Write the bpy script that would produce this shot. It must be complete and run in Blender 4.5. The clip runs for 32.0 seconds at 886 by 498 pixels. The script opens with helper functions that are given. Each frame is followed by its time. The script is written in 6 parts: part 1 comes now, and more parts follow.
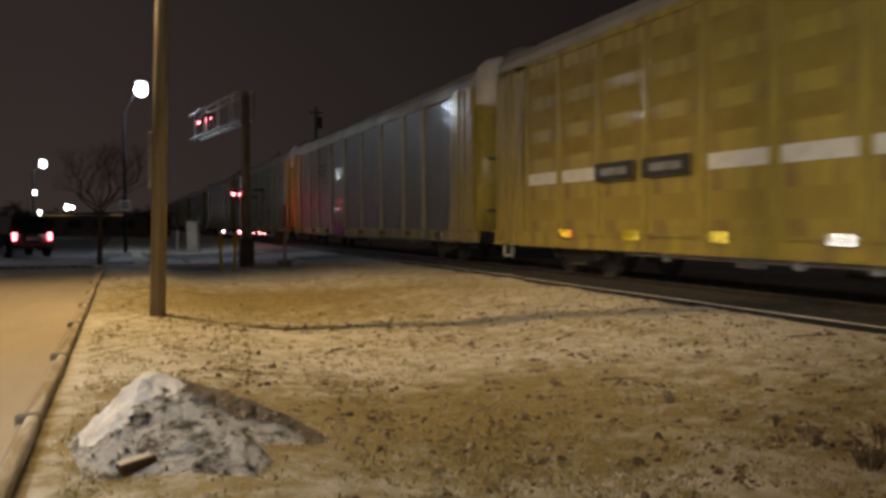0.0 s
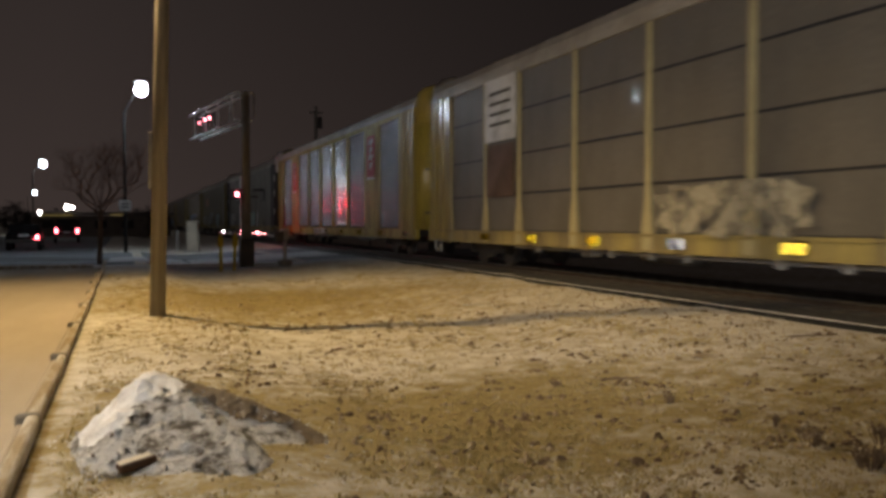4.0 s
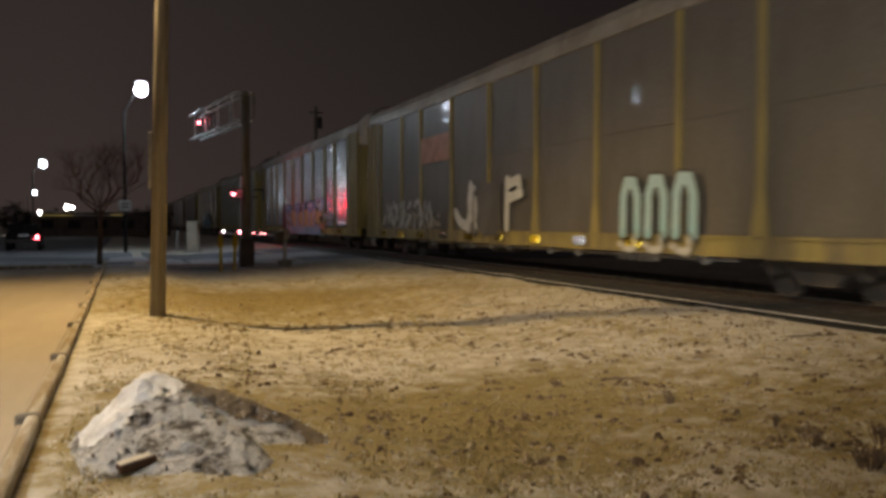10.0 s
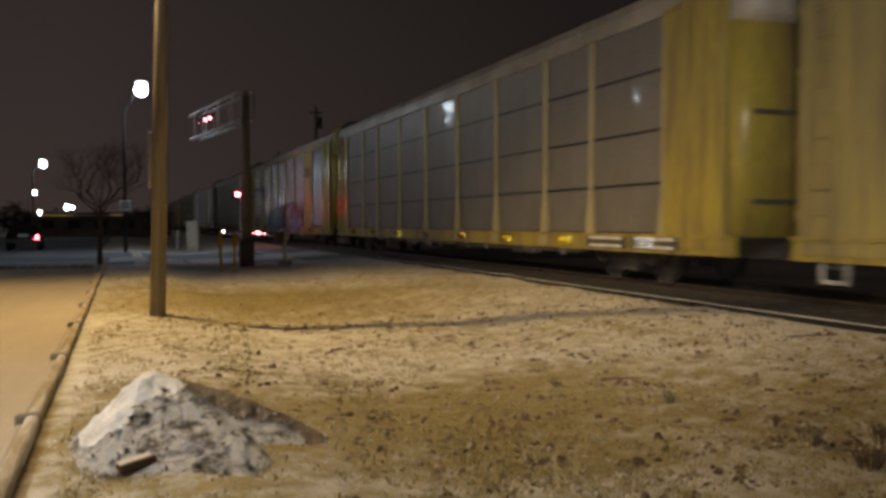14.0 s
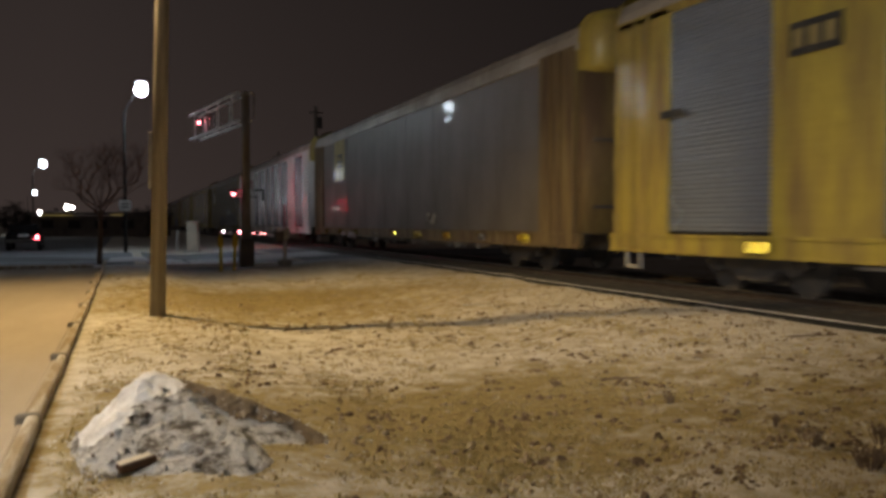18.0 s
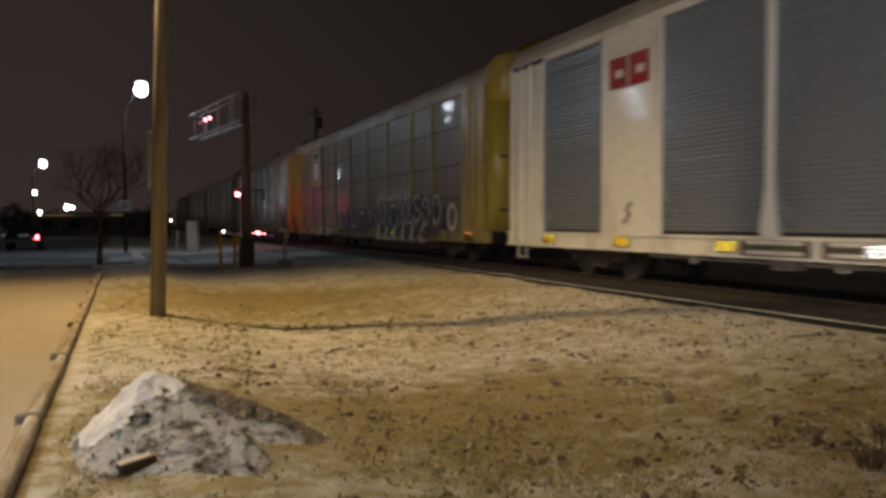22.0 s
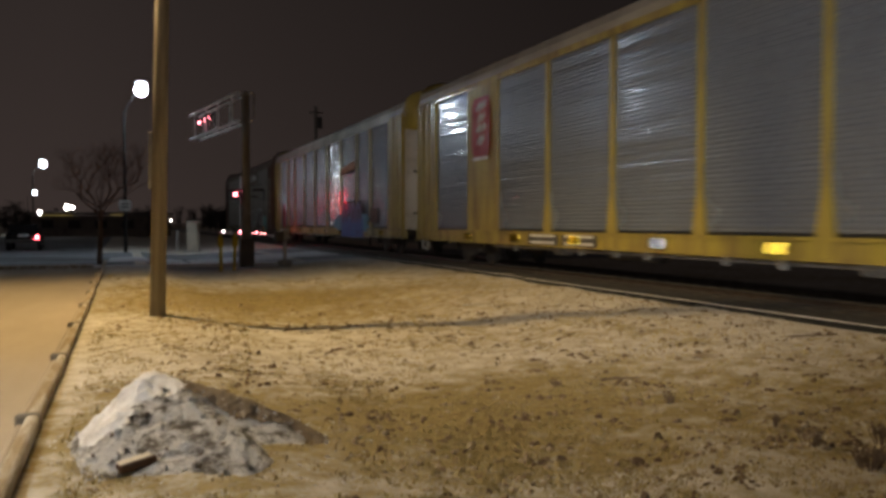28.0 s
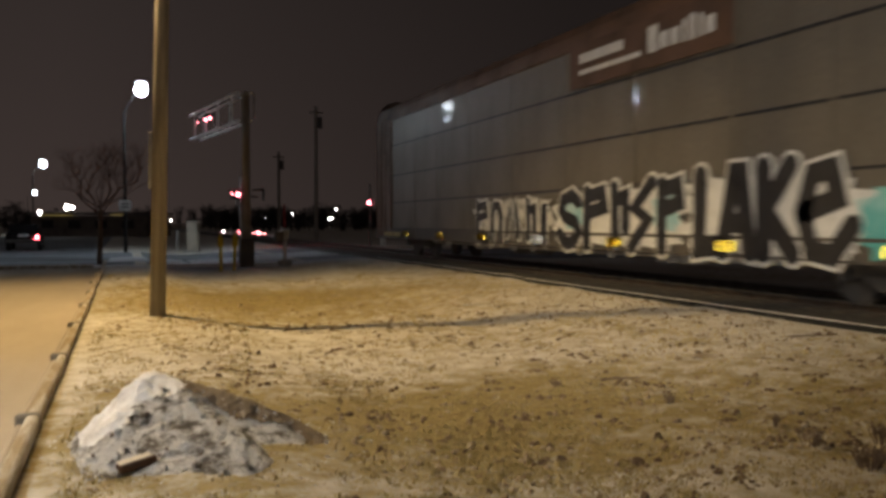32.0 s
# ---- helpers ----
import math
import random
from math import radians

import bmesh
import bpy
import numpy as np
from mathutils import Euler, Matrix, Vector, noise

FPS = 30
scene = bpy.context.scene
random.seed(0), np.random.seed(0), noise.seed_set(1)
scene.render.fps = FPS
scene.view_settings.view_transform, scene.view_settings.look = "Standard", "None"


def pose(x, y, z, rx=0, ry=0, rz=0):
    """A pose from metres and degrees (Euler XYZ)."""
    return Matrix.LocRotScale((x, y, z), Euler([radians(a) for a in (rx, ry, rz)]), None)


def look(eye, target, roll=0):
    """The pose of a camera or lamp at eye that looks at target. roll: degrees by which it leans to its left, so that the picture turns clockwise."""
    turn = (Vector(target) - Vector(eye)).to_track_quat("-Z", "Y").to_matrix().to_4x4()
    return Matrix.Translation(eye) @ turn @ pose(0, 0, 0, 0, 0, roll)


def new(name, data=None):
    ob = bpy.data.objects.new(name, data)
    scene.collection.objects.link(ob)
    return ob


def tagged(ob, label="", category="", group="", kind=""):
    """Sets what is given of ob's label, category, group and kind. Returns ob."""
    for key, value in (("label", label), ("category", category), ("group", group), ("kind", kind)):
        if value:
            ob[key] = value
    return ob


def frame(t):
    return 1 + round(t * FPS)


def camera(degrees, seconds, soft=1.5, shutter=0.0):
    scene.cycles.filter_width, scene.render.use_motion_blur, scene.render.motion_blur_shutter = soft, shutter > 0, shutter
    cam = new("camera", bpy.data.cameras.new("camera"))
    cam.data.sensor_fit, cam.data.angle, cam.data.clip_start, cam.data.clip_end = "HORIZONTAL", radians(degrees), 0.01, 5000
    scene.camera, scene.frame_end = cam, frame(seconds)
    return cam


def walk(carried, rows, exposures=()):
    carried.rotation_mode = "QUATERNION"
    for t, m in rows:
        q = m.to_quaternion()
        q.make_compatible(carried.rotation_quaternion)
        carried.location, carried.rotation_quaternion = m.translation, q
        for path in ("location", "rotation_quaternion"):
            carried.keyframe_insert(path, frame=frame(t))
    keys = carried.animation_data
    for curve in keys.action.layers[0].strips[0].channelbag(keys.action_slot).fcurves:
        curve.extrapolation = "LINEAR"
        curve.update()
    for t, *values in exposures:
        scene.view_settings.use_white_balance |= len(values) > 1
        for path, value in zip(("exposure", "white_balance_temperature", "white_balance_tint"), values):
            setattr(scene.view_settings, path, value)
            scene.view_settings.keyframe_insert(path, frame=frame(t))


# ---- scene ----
# The train's track runs along Y at X = 11.04; the lot, the kerb and the side road run beside it.
cam = camera(56.8, 32.0, soft=3.4, shutter=0.45)
TURN = math.degrees(math.atan(564 / 1450))
EYE = (0.0, 0.0, 1.55)
CAM_POSE = pose(*EYE, 90 - 1.817, 0, -TURN)
EXPOSURES = ((0.0, 0.10), (1.0, 0.15), (2.0, 0.18), (3.0, 0.30), (6.0, 0.26), (7.0, 0.20), (9.0, 0.36), (11.0, 0.26), (20.0, 0.26), (21.0, 0.15), (22.0, 0.05), (23.0, 0.08), (24.0, 0.28), (25.0, 0.26), (28.0, 0.20), (29.0, 0.13), (30.0, 0.18), (32.0, 0.36))
walk(cam, [(0.0, CAM_POSE), (32.0, CAM_POSE)], EXPOSURES)

TRACK_X = 11.04
RAIL_Z = 0.36
CAR_PITCH = 28.5
SPEED = 13.03
FRONT_Y = 6.52
LAG = ((0.0, 0.30), (4.0, 0.60), (8.0, 0.66), (12.0, 0.90), (16.0, 1.05), (20.0, 1.12), (24.0, 1.12), (28.0, 1.08), (32.0, 1.05))


def place(lat, depth):
    """X and Y of a spot by its distance to the side and along the line of sight."""
    a = math.radians(TURN)
    return (lat * math.cos(a) + depth * math.sin(a), -lat * math.sin(a) + depth * math.cos(a))


def spot(px, depth):
    return place((px - 784) / 1450 * depth, depth)


# ---- night sky and lamps ----
world = bpy.data.worlds.new("night")
scene.world = world
world.use_nodes = True
wn = world.node_tree.nodes
wl = world.node_tree.links
wbg = wn["Background"]
wtc = wn.new("ShaderNodeTexCoord")
wsep = wn.new("ShaderNodeSeparateXYZ")
wramp = wn.new("ShaderNodeValToRGB")
wl.new(wtc.outputs["Generated"], wsep.inputs[0])
wl.new(wsep.outputs["Z"], wramp.inputs[0])
# the town's glow lies to the north-west
wglow = wn.new("ShaderNodeMath")
wglow.operation = "MULTIPLY_ADD"
wglow.inputs[1].default_value, wglow.inputs[2].default_value = -1.3, 1.22
wrange = wn.new("ShaderNodeClamp")
wrange.inputs["Min"].default_value, wrange.inputs["Max"].default_value = 0.58, 1.3
wl.new(wsep.outputs["X"], wglow.inputs[0])
wl.new(wglow.outputs[0], wrange.inputs[0])
wl.new(wramp.outputs[0], wbg.inputs[0])
wl.new(wrange.outputs[0], wbg.inputs[1])
wramp.color_ramp.elements[0].position = 0.0
wramp.color_ramp.elements[0].color = (0.0265, 0.0192, 0.0172, 1)
wramp.color_ramp.elements[1].position = 0.45
wramp.color_ramp.elements[1].color = (0.0118, 0.0094, 0.0088, 1)


def lamp(name, at, watts, colour, radius=0.2, aim=None, cone=150):
    d = bpy.data.lights.new(name, "SPOT" if aim else "POINT")
    d.energy, d.color, d.shadow_soft_size = watts, colour, radius
    ob = new(name, d)
    if aim:
        d.spot_size, d.spot_blend = radians(cone), 0.6
        ob.matrix_world = look(at, aim)
    else:
        ob.location = at
    return ob


SODIUM_XY = place(-7.4, 13.4)
SODIUM_Z = 9.8
LED_XY = spot(253, 43)
LED_Z = 8.5
lamp("sodium_lamp", (*SODIUM_XY, SODIUM_Z - 0.35), 4500, (1.0, 0.715, 0.335), 0.22, (SODIUM_XY[0] + 1.5, SODIUM_XY[1] - 0.6, 0.0), 121)
lamp("led_lamp", (*LED_XY, LED_Z - 0.75), 300, (0.72, 0.88, 1.0), 0.25, (LED_XY[0] + 0.6, LED_XY[1] - 4.5, 0.0), 124)
STREET_LAMPS = [(-8.2, 39.7, 9.0), (*spot(78, 103), 9.0), (*spot(62, 200), 9.0)]
lamp("street_led_lamp", (-8.2, 39.7, 8.72), 240, (0.75, 0.88, 1.0), 0.05)
# unseen lamp added at the camera: lights the reflectors, fills the car sides
lamp("camera_lamp", (0.04, 0.0, 1.61), 700, (1.0, 0.96, 0.92), 0.03, place(3.2, 14.0) + (4.2,), 52)
# unseen lamp added beside the camera to whiten the heap
lamp("heap_fill_lamp", (*place(-5.6, 3.0), 5.6), 1250, (1.0, 0.93, 0.84), 0.2, place(-3.3, 4.9) + (0.0,), 82)
# unseen floodlight added behind the camera to brighten the train's side
lamp("train_fill_lamp", (-6.0, -8.0, 7.6), 4600, (1.0, 0.93, 0.84), 0.2, (9.5, 13.0, 5.4), 42)
lamp("far_led_lamp", (STREET_LAMPS[1][0], STREET_LAMPS[1][1], 8.2), 260, (0.85, 0.97, 0.95), 0.3)


# ---- materials ----
def shader(name):
    m = bpy.data.materials.new(name)
    m.use_nodes = True
    return m, m.node_tree.nodes, m.node_tree.links, m.node_tree.nodes["Principled BSDF"]


def mix(n, l, fac, a, b):
    x = n.new("ShaderNodeMix")
    x.data_type = "RGBA"
    l.new(fac, x.inputs[0])
    for sock, v in ((x.inputs[6], a), (x.inputs[7], b)):
        if isinstance(v, tuple):
            sock.default_value = (*v, 1)
        else:
            l.new(v, sock)
    return x.outputs[2]


def noise_fac(n, l, scale, lo, hi, detail=5.0, stretch=(1, 1, 1), coord="Object", rough=0.6):
    tc = n.new("ShaderNodeTexCoord")
    mp = n.new("ShaderNodeMapping")
    mp.inputs["Scale"].default_value = stretch
    t = n.new("ShaderNodeTexNoise")
    t.inputs["Scale"].default_value, t.inputs["Detail"].default_value = scale, detail
    t.inputs["Roughness"].default_value = rough
    r = n.new("ShaderNodeMapRange")
    r.inputs[1].default_value, r.inputs[2].default_value = lo, hi
    l.new(tc.outputs[coord], mp.inputs[0])
    l.new(mp.outputs[0], t.inputs["Vector"])
    l.new(t.outputs[0], r.inputs[0])
    return r.outputs[0]


def bump(n, l, bsdf, height, strength, dist=0.02):
    b = n.new("ShaderNodeBump")
    b.inputs["Strength"].default_value, b.inputs["Distance"].default_value = strength, dist
    l.new(height, b.inputs["Height"])
    l.new(b.outputs[0], bsdf.inputs["Normal"])


def surface(name, base, rough=0.6, metal=0.0, dirt=None, amount=(0.45, 0.75), scale=2.0, grain=40.0, relief=0.15, spread=(1, 1, 1), vary=0.12, worn=None, ripple=0.0, wear=0.22):
    """Paint, metal, wood or stone: a base colour with grain, larger stains, and a fine relief."""
    m, n, l, b = shader(name)
    stain = noise_fac(n, l, scale, *amount, stretch=spread)
    fine = noise_fac(n, l, grain, 0.25, 0.75, 3.0, spread)
    dark = tuple(c * (1 - vary * 2) for c in base)
    lit = tuple(min(1, c * (1 + vary)) for c in base)
    body = mix(n, l, fine, dark, lit)
    dirt = dirt or tuple(c * 0.55 for c in base)
    l.new(mix(n, l, stain, body, dirt), b.inputs["Base Color"])
    r = n.new("ShaderNodeMapRange")
    r.inputs[3].default_value, r.inputs[4].default_value = rough, min(1, rough + wear)
    l.new(stain, r.inputs[0])
    l.new(r.outputs[0], b.inputs["Roughness"])
    b.inputs["Metallic"].default_value = metal
    if worn:
        l.new(noise_fac(n, l, worn[2], worn[0], worn[1], 6.0), b.inputs["Alpha"])
    if relief:
        bump(n, l, b, fine, relief)
    if ripple:
        # pressed sheet is never flat: long shallow waves, mostly across its height
        wave = noise_fac(n, l, 1.0, 0.0, 1.0, 2.0, (0.0, 0.06, 3.0))
        w = n.new("ShaderNodeBump")
        w.inputs["Strength"].default_value, w.inputs["Distance"].default_value = 1.0, ripple
        l.new(wave, w.inputs["Height"])
        for link in list(b.inputs["Normal"].links):
            l.new(link.from_socket, w.inputs["Normal"])
        l.new(w.outputs[0], b.inputs["Normal"])
        film = n.new("ShaderNodeBump")
        film.inputs["Strength"].default_value, film.inputs["Distance"].default_value = 1.0, ripple
        l.new(wave, film.inputs["Height"])
        l.new(film.outputs[0], b.inputs["Coat Normal"])
    return m


def glow(name, colour, strength):
    m, n, l, b = shader(name)
    b.inputs["Base Color"].default_value = (*[c * 0.5 for c in colour], 1)
    b.inputs["Emission Color"].default_value = (*colour, 1)
    b.inputs["Emission Strength"].default_value = strength
    return m


def lot_material():
    """Thin snow over dead grass: the cover is thinnest on worn patches near the heap and towards the street; two
    patches also darken for weaker light.
    """
    m, n, l, b = shader("snowy dead grass")
    big = noise_fac(n, l, 0.30, 0.35, 0.68, 4.0)
    mid = noise_fac(n, l, 4.0, 0.36, 0.64, 5.0, rough=0.66)
    fine = noise_fac(n, l, 17.0, 0.34, 0.66, 5.0, rough=0.72)
    tc, mp, gr = n.new("ShaderNodeTexCoord"), n.new("ShaderNodeMapping"), n.new("ShaderNodeTexGradient")
    gr.gradient_type = "SPHERICAL"
    mp.vector_type = "TEXTURE"
    mp.inputs["Location"].default_value = (*place(-0.1, 6.9), 0)
    mp.inputs["Rotation"].default_value = (0, 0, radians(-TURN + 18))
    mp.inputs["Scale"].default_value = (4.6, 2.6, 6.0)
    l.new(tc.outputs["Object"], mp.inputs[0])
    l.new(mp.outputs[0], gr.inputs[0])
    # grass towards the street, weighted up to stand in for weaker lamplight
    back, gr2 = n.new("ShaderNodeMapping"), n.new("ShaderNodeTexGradient")
    gr2.gradient_type = "SPHERICAL"
    back.vector_type = "TEXTURE"
    back.inputs["Location"].default_value = (*place(-4.0, 17.5), 0)
    back.inputs["Rotation"].default_value = (0, 0, radians(-TURN))
    back.inputs["Scale"].default_value = (6.0, 5.5, 9.0)
    l.new(tc.outputs["Object"], back.inputs[0])
    l.new(back.outputs[0], gr2.inputs[0])
    # extra grass patch darkens the near right in place of light falling off
    side, gr3 = n.new("ShaderNodeMapping"), n.new("ShaderNodeTexGradient")
    gr3.gradient_type = "SPHERICAL"
    side.vector_type = "TEXTURE"
    side.inputs["Location"].default_value = (*place(3.4, 4.6), 0)
    side.inputs["Scale"].default_value = (4.2, 4.2, 6.0)
    l.new(tc.outputs["Object"], side.inputs[0])
    l.new(side.outputs[0], gr3.inputs[0])
    grass = mix(n, l, fine, (0.19, 0.138, 0.044), (0.38, 0.290, 0.120))
    snow = mix(n, l, fine, (0.56, 0.515, 0.45), (0.80, 0.765, 0.71))
    total = None
    for sock, weight in ((big, 0.50), (mid, 0.72), (fine, 0.62), (gr.outputs["Fac"], 1.25), (gr2.outputs["Fac"], 1.2), (gr3.outputs["Fac"], 0.5)):
        a = n.new("ShaderNodeMath")
        a.operation = "MULTIPLY_ADD"
        l.new(sock, a.inputs[0])
        a.inputs[1].default_value = weight
        if total is None:
            a.inputs[2].default_value = 0.0
        else:
            l.new(total, a.inputs[2])
        total = a.outputs[0]
    r = n.new("ShaderNodeMapRange")
    r.inputs[1].default_value, r.inputs[2].default_value = 0.62, 1.60
    l.new(total, r.inputs[0])
    l.new(mix(n, l, r.outputs[0], snow, grass), b.inputs["Base Color"])
    b.inputs["Roughness"].default_value = 0.9
    bump(n, l, b, fine, 0.6, 0.03)
    return m


def snow_material(name, clean, dirty, amount, scale, spread=(1, 1, 1), grain=30.0, relief=0.35, rough=0.6):
    m, n, l, b = shader(name)
    st = noise_fac(n, l, scale, *amount, detail=7.0, stretch=spread, rough=rough)
    fine = noise_fac(n, l, grain, 0.3, 0.7, 4.0)
    c = mix(n, l, fine, tuple(x * 0.88 for x in clean), clean)
    l.new(mix(n, l, st, c, dirty), b.inputs["Base Color"])
    b.inputs["Roughness"].default_value = 0.85
    bump(n, l, b, fine, relief, 0.03)
    return m


LOT = lot_material()
LOTSNOW = snow_material("old lot snow", (0.66, 0.58, 0.47), (0.40, 0.33, 0.24), (0.45, 0.7), 3.0)
SOIL = snow_material("bare soil with snow flecks", (0.20, 0.15, 0.10), (0.50, 0.45, 0.39), (0.58, 0.72), 9.0, (1, 1, 1), 22.0, 0.9)
ROADSNOW = snow_material("trodden snow", (0.41, 0.335, 0.25), (0.29, 0.235, 0.17), (0.40, 0.70), 0.55, (1, 0.25, 1))
STREETSNOW = snow_material("slushy asphalt", (0.23, 0.24, 0.26), (0.032, 0.034, 0.038), (0.44, 0.66), 0.35, (0.5, 1.6, 1))
PILESNOW = snow_material("snow on spoil", (0.76, 0.74, 0.72), (0.15, 0.128, 0.105), (0.48, 0.60), 5.0, (1, 0.8, 1.8), 40.0, 1.0, 0.76)
CLEANSNOW = snow_material("clean snow", (0.82, 0.80, 0.78), (0.50, 0.46, 0.42), (0.45, 0.75), 4.0)
BALLAST = snow_material("ballast with snow dust", (0.10, 0.094, 0.088), (0.035, 0.032, 0.03), (0.35, 0.62), 9.0, (1, 1, 1), 40.0, 1.0)
KERBWOOD = surface("weathered timber", (0.30, 0.22, 0.12), 0.8, dirt=(0.52, 0.47, 0.40), amount=(0.42, 0.62), scale=3.0, grain=25, relief=0.5, spread=(3, 0.4, 3))
POLEWOOD = surface("pole timber", (0.29, 0.255, 0.205), 0.85, dirt=(0.15, 0.13, 0.105), scale=2.5, grain=30, relief=0.6, spread=(4, 4, 0.25))
STEEL = surface("galvanised steel", (0.48, 0.48, 0.47), 0.42, 0.75, dirt=(0.24, 0.22, 0.19), scale=2.0, relief=0.05)
MASTGREY = surface("weathered grey mast paint", (0.30, 0.275, 0.24), 0.7, dirt=(0.19, 0.165, 0.135), scale=2.0, relief=0.05)
RAILSTEEL = surface("rusty rail", (0.07, 0.052, 0.042), 0.55, 0.5, dirt=(0.06, 0.038, 0.025), scale=6.0)
RAILTOP = surface("polished rail head", (0.26, 0.25, 0.235), 0.3, 0.9, scale=3.0, relief=0.03)
TIE = surface("creosoted tie", (0.07, 0.055, 0.045), 0.9, dirt=(0.17, 0.15, 0.13), scale=5.0)
DARKSTEEL = surface("grimy dark steel", (0.085, 0.078, 0.072), 0.65, 0.2, dirt=(0.16, 0.13, 0.10), scale=3.0)
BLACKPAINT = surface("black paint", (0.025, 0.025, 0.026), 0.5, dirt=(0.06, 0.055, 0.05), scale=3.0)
RUBBERBLACK = surface("flat black pole paint", (0.014, 0.013, 0.012), 0.95, dirt=(0.03, 0.026, 0.022), scale=3.0)
YELLOW = surface("yellow car paint", (0.41, 0.322, 0.060), 0.38, dirt=(0.20, 0.135, 0.055), amount=(0.42, 0.68), scale=1.3, grain=14, relief=0.04, spread=(1, 2.2, 0.35), ripple=0.02)
RUSTYELLOW = surface("rust-stained yellow paint", (0.21, 0.155, 0.058), 0.6, dirt=(0.095, 0.06, 0.034), amount=(0.36, 0.62), scale=1.2, grain=16, relief=0.1, spread=(1, 3.0, 0.25))
OLDYELLOW = surface("faded yellow car paint", (0.37, 0.295, 0.10), 0.5, dirt=(0.17, 0.135, 0.08), amount=(0.38, 0.66), scale=0.9, grain=14, relief=0.06, spread=(1, 2.4, 0.3))
POSTCREAM = surface("chalky pale yellow paint", (0.47, 0.41, 0.23), 0.55, dirt=(0.27, 0.22, 0.12), amount=(0.40, 0.68), scale=1.2, grain=14, relief=0.06, spread=(1, 2.4, 0.3))
MESHYELLOW = surface("perforated yellow screen", (0.32, 0.24, 0.045), 0.6, dirt=(0.22, 0.15, 0.04), scale=1.2, grain=60, relief=0.3)
WHITEPAINT = surface("white car paint", (0.78, 0.76, 0.74), 0.35, dirt=(0.42, 0.38, 0.34), amount=(0.52, 0.8), scale=0.9, grain=12, relief=0.04, spread=(1, 1.6, 0.5), ripple=0.02)
BROWNPAINT = surface("brown car paint", (0.13, 0.070, 0.042), 0.55, dirt=(0.07, 0.045, 0.032), amount=(0.42, 0.7), scale=0.9, grain=14)
GALV = surface("dull galvanised screen", (0.205, 0.186, 0.162), 0.50, 0.12, dirt=(0.137, 0.121, 0.102), amount=(0.40, 0.72), scale=0.55, grain=22, relief=0.05, spread=(1, 1, 0.5), ripple=0.003)
GALVDARK = surface("grimy galvanised screen", (0.155, 0.140, 0.120), 0.50, 0.12, dirt=(0.10, 0.089, 0.075), amount=(0.40, 0.72), scale=0.55, grain=22, relief=0.05, spread=(1, 1, 0.5), ripple=0.003)
GALVWAX = surface("smooth grimy screen", (0.155, 0.136, 0.112), 0.50, 0.12, dirt=(0.10, 0.088, 0.072), amount=(0.40, 0.72), scale=0.55, grain=22, relief=0.05, spread=(1, 1, 0.5), ripple=0.003)
PIPEGREY = surface("pale grey pipe paint", (0.46, 0.45, 0.43), 0.6, dirt=(0.22, 0.20, 0.17), scale=4.0, relief=0.05)
CORR = surface("corrugated galvanised screen", (0.265, 0.30, 0.37), 0.24, 0.40, dirt=(0.21, 0.235, 0.285), amount=(0.42, 0.75), scale=0.6, grain=20, relief=0.02, spread=(1, 1, 0.5), ripple=0.05, wear=0.06)
ROOFMETAL = surface("weathered roof sheet", (0.42, 0.385, 0.33), 0.45, 0.15, dirt=(0.26, 0.23, 0.19), amount=(0.42, 0.7), scale=0.7, grain=12, relief=0.05)
DOORWHITE = surface("off-white door cap", (0.62, 0.58, 0.52), 0.5, dirt=(0.38, 0.33, 0.27), scale=1.5)
for screen_paint, gloss, smooth_coat in ((GALV, 0.05, 0.025), (GALVWAX, 0.05, 0.025), (GALVDARK, 0.05, 0.03), (CORR, 0.55, 0.05), (YELLOW, 0.22, 0.10), (WHITEPAINT, 0.35, 0.10)):
    film = screen_paint.node_tree.nodes["Principled BSDF"]
    film.inputs["Coat Weight"].default_value, film.inputs["Coat Roughness"].default_value = gloss, smooth_coat


def mirror_sheeting(name, colour):
    m, n, l, b = shader(name)
    b.inputs["Base Color"].default_value = (*colour, 1)
    b.inputs["Metallic"].default_value, b.inputs["Roughness"].default_value = 1.0, 0.050
    return m


REFLECTOR = mirror_sheeting("yellow reflector sheeting", (1.0, 0.90, 0.42))
REFLECTORWHITE = mirror_sheeting("white reflector sheeting", (0.98, 0.97, 0.94))
REDPAINT = surface("red paint", (0.38, 0.030, 0.032), 0.45, scale=2.0)
SALMON = surface("salmon paint", (0.50, 0.26, 0.17), 0.55, scale=2.0)
ORANGE = surface("orange paint", (0.42, 0.145, 0.035), 0.5, scale=2.0)
SPRAYWHITE = surface("white spray paint", (0.72, 0.72, 0.70), 0.5, dirt=(0.50, 0.50, 0.48), scale=2.5, relief=0.02)
SPRAYBLACK = surface("black spray paint", (0.018, 0.018, 0.022), 0.5, relief=0.02)
SPRAYBLUE = surface("blue spray paint", (0.030, 0.105, 0.34), 0.45, dirt=(0.075, 0.20, 0.44), scale=1.2, relief=0.02)
SPRAYTEAL = surface("teal spray paint", (0.10, 0.42, 0.42), 0.45, dirt=(0.30, 0.56, 0.56), scale=1.5, relief=0.02)
SPRAYMINT = surface("worn mint spray paint", (0.26, 0.44, 0.40), 0.5, dirt=(0.42, 0.55, 0.52), scale=3.0, relief=0.02, worn=(0.34, 0.50, 3.0))
SPRAYPALE = surface("pale blue spray paint", (0.42, 0.58, 0.62), 0.45, dirt=(0.22, 0.48, 0.52), scale=1.3, relief=0.02)
SPRAYSEA = surface("dull teal spray paint", (0.075, 0.25, 0.34), 0.5, dirt=(0.15, 0.31, 0.44), scale=1.6, relief=0.02, amount=(0.35, 0.7))
